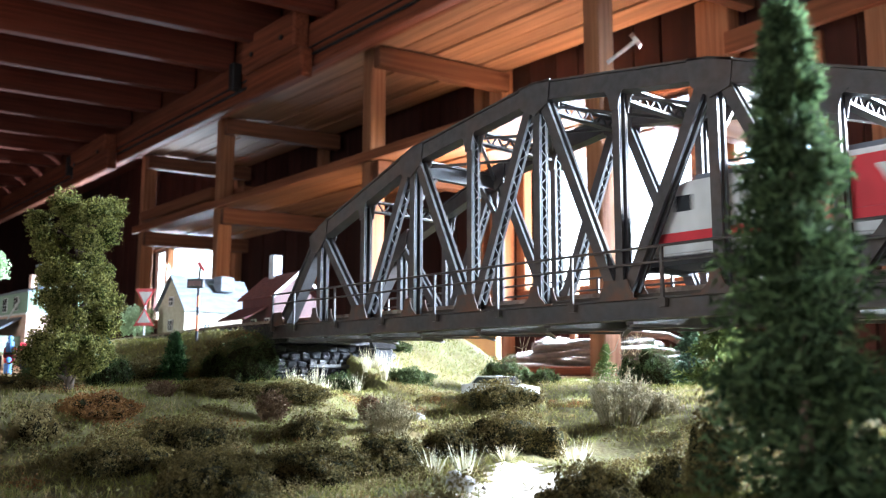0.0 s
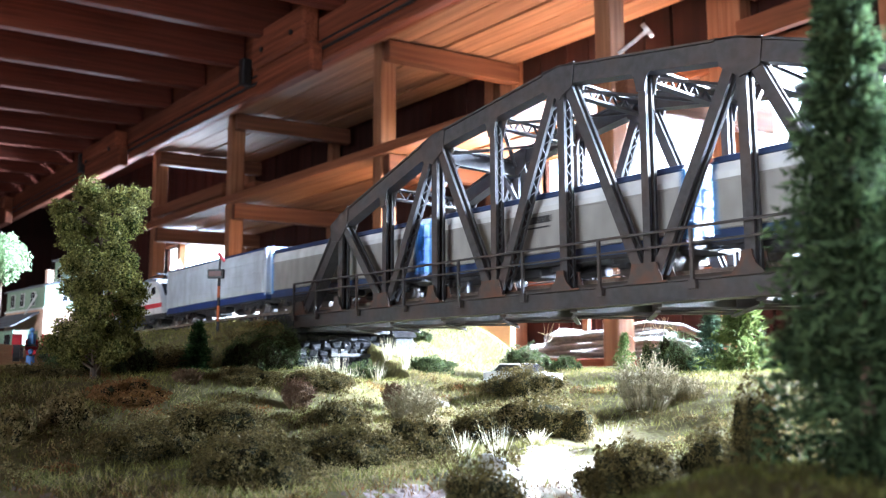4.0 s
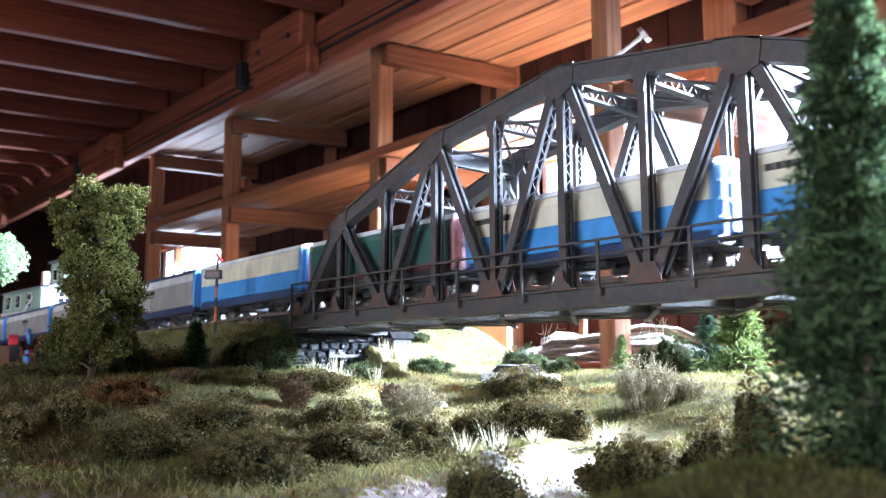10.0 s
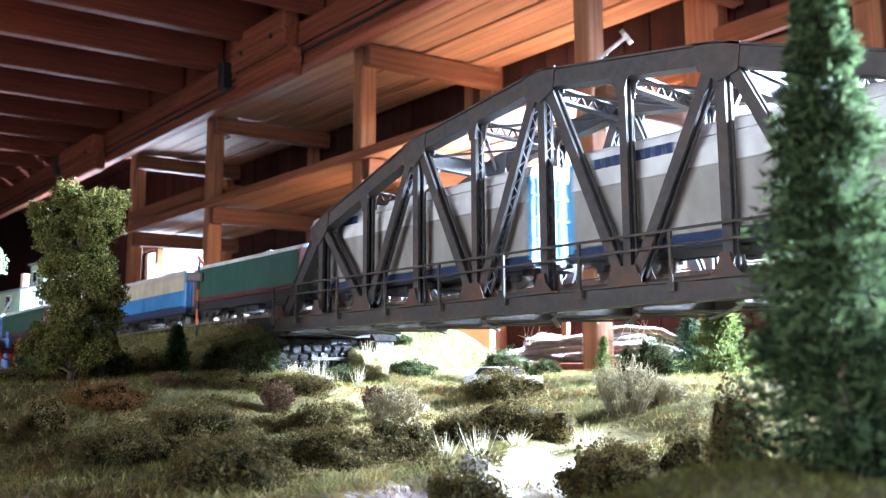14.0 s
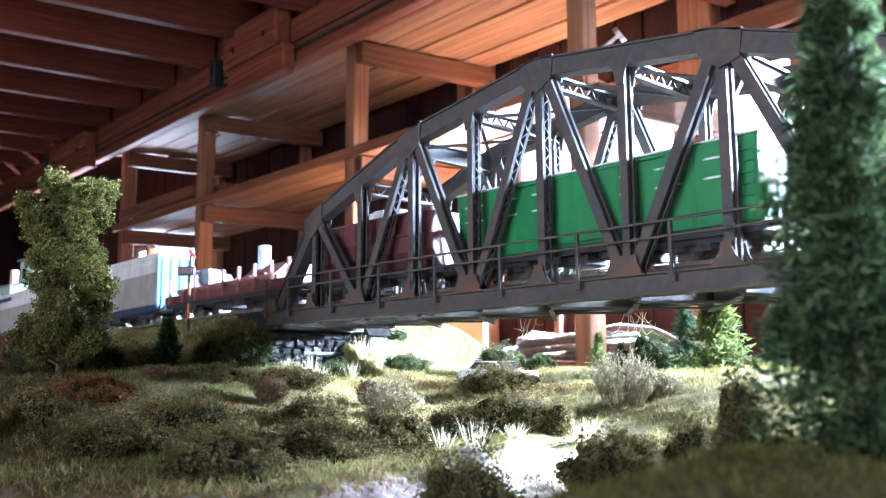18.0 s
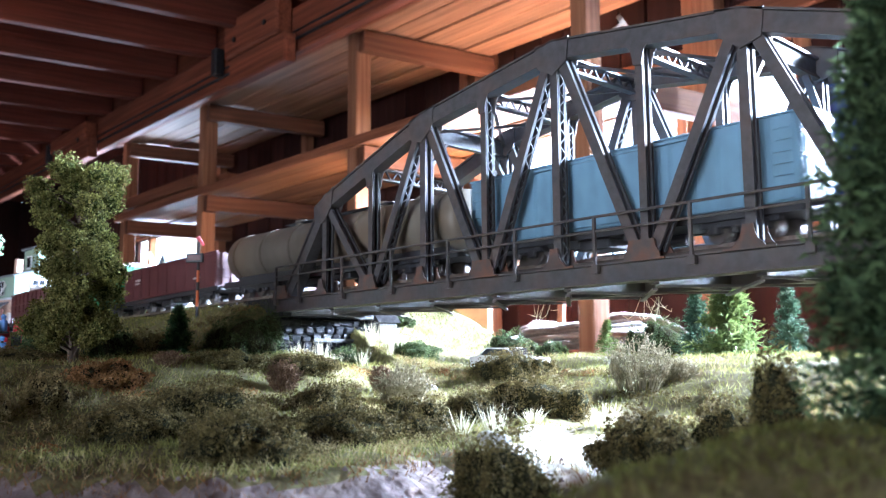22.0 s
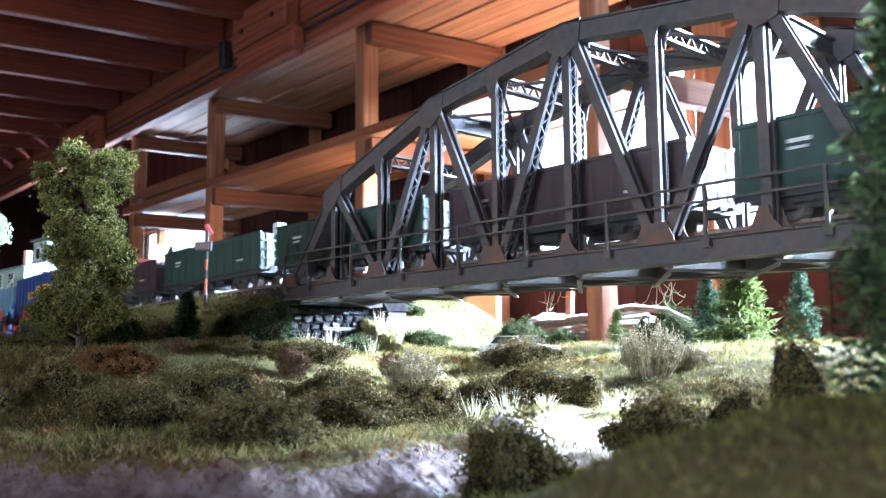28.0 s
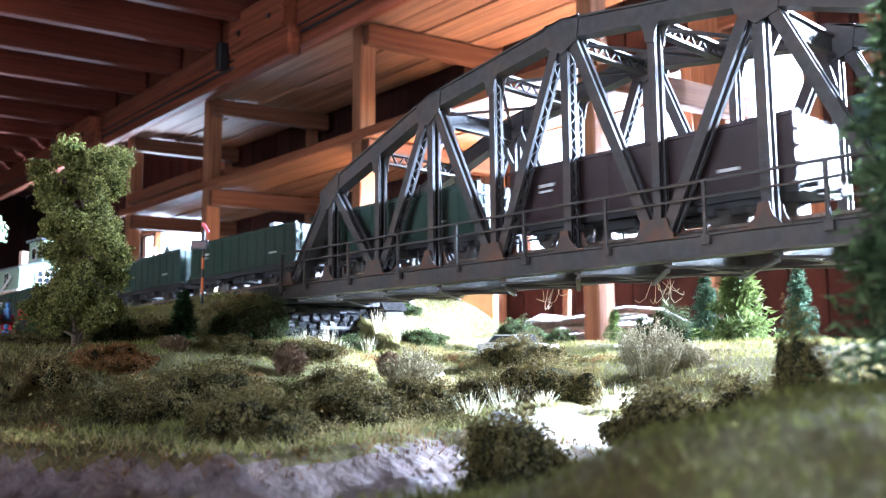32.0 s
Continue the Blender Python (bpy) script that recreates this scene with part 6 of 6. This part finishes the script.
# ---- houses and small things of the village ----
def house(name, label, at, rz, L, Wd, eave, ridge, wall, roof, windows, over=0.004, trim=WHITE_P):
    """Local x along the ridge, y across; the corner at the origin faces the track."""
    ob = thing(name, label, "house", at, rz, group="village houses")
    t = 0.002
    part("wall", box((0, 0, 0), (L, t, eave)), wall, ob)
    part("wall", box((0, Wd - t, 0), (L, Wd, eave)), wall, ob)
    for x in (0, L - t):
        bm = bmesh.new()
        pts = [(t, 0), (Wd - t, 0), (Wd - t, eave), (Wd / 2, ridge - 0.001), (t, eave)]
        a = [bm.verts.new((x, y, z)) for y, z in pts]
        b = [bm.verts.new((x + t, y, z)) for y, z in pts]
        bm.faces.new(a)
        bm.faces.new(b[::-1])
        for i in range(5):
            bm.faces.new((a[(i + 1) % 5], a[i], b[i], b[(i + 1) % 5]))
        bmesh.ops.recalc_face_normals(bm, faces=bm.faces)
        part("gable", bm, wall, ob)
    sl_ = (ridge - eave) / (Wd / 2)
    for s in (-1, 1):
        y0 = Wd / 2
        y1 = -over if s < 0 else Wd + over
        z1 = eave - over * sl_
        bm = bmesh.new()
        vs = [(-over, y0, ridge), (L + over, y0, ridge), (L + over, y1, z1), (-over, y1, z1)]
        a = [bm.verts.new(v) for v in vs]
        b = [bm.verts.new((v[0], v[1], v[2] + 0.0016)) for v in vs]
        bm.faces.new(a)
        bm.faces.new(b[::-1])
        for i in range(4):
            bm.faces.new((a[(i + 1) % 4], a[i], b[i], b[(i + 1) % 4]))
        bmesh.ops.recalc_face_normals(bm, faces=bm.faces)
        rf = part("roof", bm, roof, ob)
        k = 0
        bm = bmesh.new()
        while k < 9:
            f = (k + 0.5) / 9
            yy, zz = y0 + (y1 - y0) * f, ridge + (z1 - ridge) * f + 0.0017
            add_box(bm, (-over, yy - 0.0002, zz - 0.0002), (L + over, yy + 0.0002, zz + 0.0004))
            k += 1
        part("tile_course", bm, roof, rf)
    for face, u, z, w, h in windows:
        win = bmesh.new()
        pane = bmesh.new()
        if face == "front":
            fr, pn = ((u - w / 2, -0.0012, z), (u + w / 2, 0.0002, z + h)), ((u - w / 2 + 0.0012, -0.0015, z + 0.0012), (u + w / 2 - 0.0012, -0.0004, z + h - 0.0012))
        else:
            fr, pn = ((-0.0012, u - w / 2, z), (0.0002, u + w / 2, z + h)), ((-0.0015, u - w / 2 + 0.0012, z + 0.0012), (-0.0004, u + w / 2 - 0.0012, z + h - 0.0012))
        wo = part("window", add_box(win, *fr), trim, ob)
        part("pane", add_box(pane, *pn), DARKGLASS, wo)
        bar_ = bmesh.new()
        if face == "front":
            add_box(bar_, (u - 0.0003, -0.0018, z), (u + 0.0003, 0, z + h))
            add_box(bar_, (u - w / 2, -0.0018, z + h / 2 - 0.0003), (u + w / 2, 0, z + h / 2 + 0.0003))
        else:
            add_box(bar_, (-0.0018, u - 0.0003, z), (0, u + 0.0003, z + h))
            add_box(bar_, (-0.0018, u - w / 2, z + h / 2 - 0.0003), (0, u + w / 2, z + h / 2 + 0.0003))
        part("glazing_bar", bar_, trim, wo)
    return ob


house("village_house", "cream plastered house with a grey roof", (-0.413, 0.118, -0.004), 103, 0.10, 0.048, 0.046, 0.081, PLASTER, ROOF_GREY,
      [("front", 0.080, 0.016, 0.012, 0.012), ("front", 0.03, 0.016, 0.010, 0.012), ("side", 0.024, 0.046, 0.008, 0.011), ("side", 0.024, 0.018, 0.009, 0.013)])
dorm = thing("roof_dormer", "dark boxy chimney stack on the grey roof", "chimney", (-0.437, 0.176, 0.062), 103)
part("stack", box((-0.010, -0.007, 0), (0.010, 0.007, 0.018), 0.0008), ROOF_GREY, dorm)
red_h = house("village_house", "dark red timber house with white trim", (-0.286, 0.122, -0.004), -4, 0.072, 0.050, 0.046, 0.068, BROWN_P, ROOF_RED,
      [("front", 0.060, 0.012, 0.010, 0.012), ("front", 0.030, 0.012, 0.010, 0.012)])
part("porch_roof", bar((-0.006, -0.011, 0.029), (0.060, -0.011, 0.029), 0.0015, 0.028, up=(0, 0.88, 0.47)), ROOF_RED, red_h, "low dark porch roof")
for s in (-1, 1):
    part("bargeboard", bar((0.0765, 0.025 + s * 0.029, 0.0425), (0.0765, 0.025, 0.0685), 0.003, 0.0012, up=(1, 0, 0)), WHITE_P, red_h, "white bargeboard")
part("chimney", box((0.016, 0.020, 0.060), (0.026, 0.030, 0.090), 0.0006), LIGHT_P, red_h, "pale chimney with a flat cap")
green_h = house("village_house", "grey-green sided house over a salmon ground floor", (-0.985, 0.051, -0.022), 4, 0.165, 0.085, 0.104, 0.117, GREENWALL, ROOF_GREY,
      [("front", 0.030, 0.078, 0.017, 0.021), ("front", 0.072, 0.078, 0.017, 0.021), ("front", 0.118, 0.078, 0.017, 0.021)])
part("ground_floor", box((-0.001, -0.0012, 0), (0.166, 0.0862, 0.071)), PINKWALL, green_h, "salmon plastered ground floor")
part("string_course", box((-0.002, -0.0024, 0.0711), (0.167, 0.0874, 0.0735)), WHITE_P, green_h)
part("porch_roof", bar((0.0, -0.020, 0.056), (0.15, -0.020, 0.056), 0.002, 0.044, up=(0, 0.85, 0.5)), ROOF_GREY, green_h, "sloping grey porch roof")
part("porch_wall", box((0.0, -0.036, 0.0), (0.15, -0.0020, 0.040)), GREENWALL, green_h)
for px in (0.030, 0.080, 0.130):
    part("porch_window", box((px - 0.011, -0.0375, 0.014), (px + 0.011, -0.0358, 0.034)), DARKGLASS, green_h)
gw = part("window", box((0.1652, 0.022, 0.082), (0.1668, 0.052, 0.101)), WHITE_P, green_h, "white gridded gable window")
for a in range(3):
    for b in range(2):
        part("pane", box((0.1662, 0.0240 + a * 0.0093, 0.0836 + b * 0.0085), (0.1672, 0.0312 + a * 0.0093, 0.0905 + b * 0.0085)), DARKGLASS, gw)
part("tower", box((0.110, 0.031, 0.1055), (0.163, 0.084, 0.146), 0.0006), GREENWALL, green_h, "upper storey block set back on the roof")
part("tower_roof", box((0.106, 0.027, 0.1462), (0.167, 0.088, 0.1495), 0.0008), ROOF_GREY, green_h)
part("string_course", box((0.1088, 0.0298, 0.1035), (0.1668, 0.0860, 0.1053)), WHITE_P, green_h)
tw = part("tower_window", box((0.124, 0.0298, 0.118), (0.140, 0.0312, 0.137)), WHITE_P, green_h)
part("pane", box((0.126, 0.0292, 0.120), (0.138, 0.0306, 0.135)), DARKGLASS, tw)
tw = part("tower_window", box((0.1622, 0.046, 0.117), (0.1642, 0.066, 0.138)), WHITE_P, green_h)
part("pane", box((0.1632, 0.048, 0.119), (0.1648, 0.064, 0.136)), DARKGLASS, tw)
part("stair_rail", bar((0.090, -0.0050, 0.060), (0.146, -0.0050, 0.092), 0.0030, 0.0014), WHITE_P, green_h, "white slanting stair rail")
part("chimney", box((0.030, 0.045, 0.112), (0.040, 0.055, 0.142), 0.0006), PINKWALL, green_h)


def crossing_sign(x, y):
    g = ground_z(x, y)
    ob = thing("crossing_sign", "level crossing sign of two red and white triangles", "sign", (x, y, g - 0.001))
    part("post", cyl((0, 0, 0), (0, 0, 0.062), 0.0009, n=8), WHITE_P, ob)
    for up, z in ((False, 0.056), (True, 0.036)):
        for k, (sz, mat, dy) in enumerate(((0.0105, RED_P, 0.0), (0.0068, WHITE_P, -0.0004))):
            h = sz * 0.9
            pts = [(-sz, -h), (sz, -h), (0, h)] if up else [(-sz, h), (sz, h), (0, -h)]
            p = part("triangle" if k == 0 else "inner_triangle", prism([(a, z + b) for a, b in pts], -0.0018 + dy, -0.0012 + dy), mat, ob)
    ob.rotation_euler = (0, 0, radians(50))
    return ob


crossing_sign(-0.385, 0.062)


def lever_signal(x, y):
    g = ground_z(x, y)
    ob = thing("track_signal", "black and orange banded signal post with an arm", "signal", (x, y, g - 0.001), 40)
    z = 0.0
    for k, (h, mat) in enumerate(((0.0080, BLACK_P), (0.0110, ORANGE_P), (0.0060, BLACK_P), (0.0080, ORANGE_P), (0.0060, BLACK_P))):
        part("band", cyl((0, 0, z), (0, 0, z + h), 0.0011, n=8), mat, ob)
        z += h
    bx = part("board", box((-0.0085, -0.0014, 0.0385), (0.0035, 0.0014, 0.0450), 0.0003), BLACK_P, ob, "black board with an orange field")
    part("field", box((-0.0072, -0.0020, 0.0400), (0.0022, -0.0012, 0.0436)), BROWN_P, bx)
    part("arm", bar((0.000, 0, 0.0445), (0.0005, 0, 0.0560), 0.0014, 0.0008), BLACK_P, ob)
    part("arm_head", prism([(-0.002, 0.0560), (0.003, 0.0500), (0.0042, 0.0512), (0.0, 0.0575)], -0.0006, 0.0006), RED_P, ob)
    return ob


lever_signal(-0.076, -0.022)


def doll(x, y, z, label, shirt):
    """A small painted model figure, one plain shape."""
    bm = bmesh.new()
    add_box(bm, (-0.0022, -0.0015, 0), (0.0022, 0.0015, 0.0062), 0.0006)
    add_cyl(bm, (0, 0, 0.006), (0, 0, 0.0072), 0.0009, n=8)
    bmesh.ops.create_icosphere(bm, subdivisions=2, radius=0.0015, matrix=Matrix.Translation((0, 0, 0.0084)))
    ob = tagged(part("model_figure", bm, shirt, None), label, "model figure", "model figures")
    ob.matrix_basis = pose(x, y, z, 0, 0, 30) @ Matrix.Scale(1.3, 4)
    return ob


def tractor(x, y, rz):
    g = ground_z(x, y)
    ob = thing("tractor", "small red model tractor on the tan field", "tractor", (x, y, g), rz)
    ob.scale = (1.3, 1.3, 1.3)
    part("bonnet", box((0.002, -0.0035, 0.0065), (0.020, 0.0035, 0.0135), 0.0010), RED_P, ob)
    part("chassis", box((-0.008, -0.0028, 0.0040), (0.019, 0.0028, 0.0068), 0.0005), RED_P, ob)
    part("seat", box((-0.007, -0.0030, 0.0088), (-0.002, 0.0030, 0.0100), 0.0004), BLACK_P, ob)
    for s in (-1, 1):
        w = part("rear_wheel", cyl((-0.004, s * 0.0060, 0.0075), (-0.004, s * 0.0095, 0.0075), 0.0075, n=20), BLACK_P, ob)
        part("rim", cyl((-0.004, s * 0.0094, 0.0075), (-0.004, s * 0.0099, 0.0075), 0.0042, n=16), RED_P, w)
        w = part("front_wheel", cyl((0.016, s * 0.0045, 0.0042), (0.016, s * 0.0068, 0.0042), 0.0042, n=16), BLACK_P, ob)
        part("rim", cyl((0.016, s * 0.0067, 0.0042), (0.016, s * 0.0071, 0.0042), 0.0022, n=12), RED_P, w)
        bm = bmesh.new()
        for k in range(6):
            a0, a1 = radians(20 + 24 * k), radians(44 + 24 * k)
            add_bar(bm, (-0.004 + 0.0083 * math.cos(a0), s * 0.0078, 0.0075 + 0.0083 * math.sin(a0)), (-0.004 + 0.0083 * math.cos(a1), s * 0.0078, 0.0075 + 0.0083 * math.sin(a1)), 0.0006, 0.0050)
        part("mudguard", bm, RED_P, ob)
    part("hitch", box((-0.022, -0.0008, 0.0030), (-0.008, 0.0008, 0.0042)), BLACK_P, ob)
    part("steering_wheel", cyl((0.0012, 0, 0.0140), (0.0018, 0, 0.0145), 0.0022, n=12), BLACK_P, ob)
    return ob


TX, TY = -0.226, -0.105
tractor(TX, TY, 165)
doll(TX + 0.0055, TY - 0.0015, ground_z(TX, TY) + 0.0132, "tiny painted model figure in blue on the tractor seat", CLOTH_BLUE)
doll(TX + 0.022, TY - 0.006, ground_z(TX + 0.022, TY - 0.006) + 0.0005, "tiny painted model figure in blue behind the tractor", CLOTH_BLUE)


def parked_car(x, y, rz):
    g = ground_z(x, y)
    ob = thing("model_car", "white model saloon car half hidden by a bush", "car", (x, y, g), rz)
    prof = [(-0.025, 0.003), (0.025, 0.003), (0.0255, 0.008), (0.012, 0.0092), (0.006, 0.0145), (-0.011, 0.0148), (-0.018, 0.0098), (-0.0255, 0.0092)]
    bm = prism(prof, -0.0095, 0.0095)
    bmesh.ops.bevel(bm, geom=list(bm.edges), offset=0.0006, segments=1, affect="EDGES")
    part("body", bm, WHITE_P, ob)
    for s in (-1, 1):
        part("side_window", prism([(-0.0155, 0.0101), (0.0095, 0.0099), (0.005, 0.0138), (-0.0105, 0.0140)], s * 0.0096 - 0.0002, s * 0.0096 + 0.0002), DARKGLASS, ob)
        for wx in (-0.015, 0.015):
            w = part("wheel", cyl((wx, s * 0.0072, 0.0034), (wx, s * 0.0099, 0.0034), 0.0034, n=16), BLACK_P, ob)
            part("rim", cyl((wx, s * 0.0098, 0.0034), (wx, s * 0.0102, 0.0034), 0.0018, n=12), ZINC, w)
    part("windscreen", bar((0.0118, 0, 0.0098), (0.0066, 0, 0.0142), 0.0004, 0.0165), DARKGLASS, ob)
    part("rear_window", bar((-0.0175, 0, 0.0104), (-0.0116, 0, 0.0145), 0.0004, 0.0165), DARKGLASS, ob)
    for s in (-1, 1):
        part("headlight", cyl((0.0250, s * 0.006, 0.0065), (0.0260, s * 0.006, 0.0065), 0.0011, n=10), ZINC, ob)
    return ob


parked_car(0.102, 0.102, 4)

fib = thing("hanging_fibres", "pale hair-like fibres hanging under the bridge", "fibres", (0, 0, 0))
rg = random.Random(15)
for k in range(16):
    x, y = (0.245 if k < 10 else 0.174) + rg.uniform(-0.006, 0.006), 0.05 + rg.uniform(-0.004, 0.004)
    dx, dy, dz = rg.uniform(-0.010, 0.010), rg.uniform(-0.004, 0.004), rg.uniform(0.003, 0.011)
    tube("fibre", [(x, y, -0.0112), (x + dx * 0.4, y + dy, -0.0112 - dz * 0.8), (x + dx * 0.8, y + dy, -0.0112 - dz), (x + dx * 1.2, y, -0.0112 - dz * 0.8)], 0.00010, GRASS_STRAW, fib)

# ---- things behind the layout ----
table = thing("low_table", "rough low board table behind the layout", "table", (0, 0, 0))
part("tabletop", box((-1.95, 1.69, -0.040), (0.35, 2.16, -0.015), 0.003), BEAM, table)
for px in (-1.9, 0.3):
    for py in (1.73, 2.12):
        part("leg", box((px - 0.025, py - 0.025, FLOOR_Z), (px + 0.025, py + 0.025, -0.0402), 0.003), WOOD_Z, table)
hoses = thing("hose_coil", "loose coil of pale grey hoses on the low table", "hose", (-1.30, 1.93, -0.014), 10)
rg = random.Random(12)
for k in range(9):
    a, b = 0.335 - 0.022 * k + rg.uniform(-0.02, 0.02), 0.150 + rg.uniform(-0.03, 0.03)
    z = 0.012 + 0.0085 * k
    pts = []
    for i in range(48):
        t = 2 * math.pi * i / 48
        pts.append((a * math.cos(t) + rg.uniform(-0.002, 0.002), b * math.sin(t) + 0.02 * math.sin(3 * t + k), z + 0.010 * math.sin(2 * t + k)))
    tube("hose_turn", pts, 0.0105, HOSE, hoses, True)
tube("hose_end", [(0.10, -0.14, 0.085), (0.20, -0.13, 0.100), (0.29, -0.08, 0.090), (0.34, -0.02, 0.055), (0.36, 0.05, 0.012)], 0.0105, HOSE, hoses)
lean = thing("leaning_stick", "pale stick leaning out of the hose coil", "stick", (-1.42, 1.93, -0.012))
part("stick", bar((0.02, 0, 0.0), (-0.05, 0.10, 0.30), 0.024, 0.018), WOOD_Z, lean)
card = thing("brown_box", "orange-brown fibreboard box behind the layout", "box", (-0.715, 0.76, FLOOR_Z), 40)
part("front", box((-0.10, -0.004, 0), (0.10, 0.0, 1.134), 0.001), PAPER, card)
part("side", box((0.096, 0.001, 0), (0.10, 0.10, 1.134), 0.001), PAPER, card)
part("side", box((-0.10, 0.001, 0), (-0.096, 0.10, 1.134), 0.001), PAPER, card)
part("back", box((-0.0955, 0.096, 0), (0.0955, 0.10, 1.134), 0.001), PAPER, card)
bm = bmesh.new()
for a in range(8):
    add_cyl(bm, (-0.085 + 0.022 * a, -0.0046, 1.119), (-0.085 + 0.022 * a, -0.0040, 1.119), 0.002, n=8)
part("rivet_row", bm, WHITE_P, card)


motions()
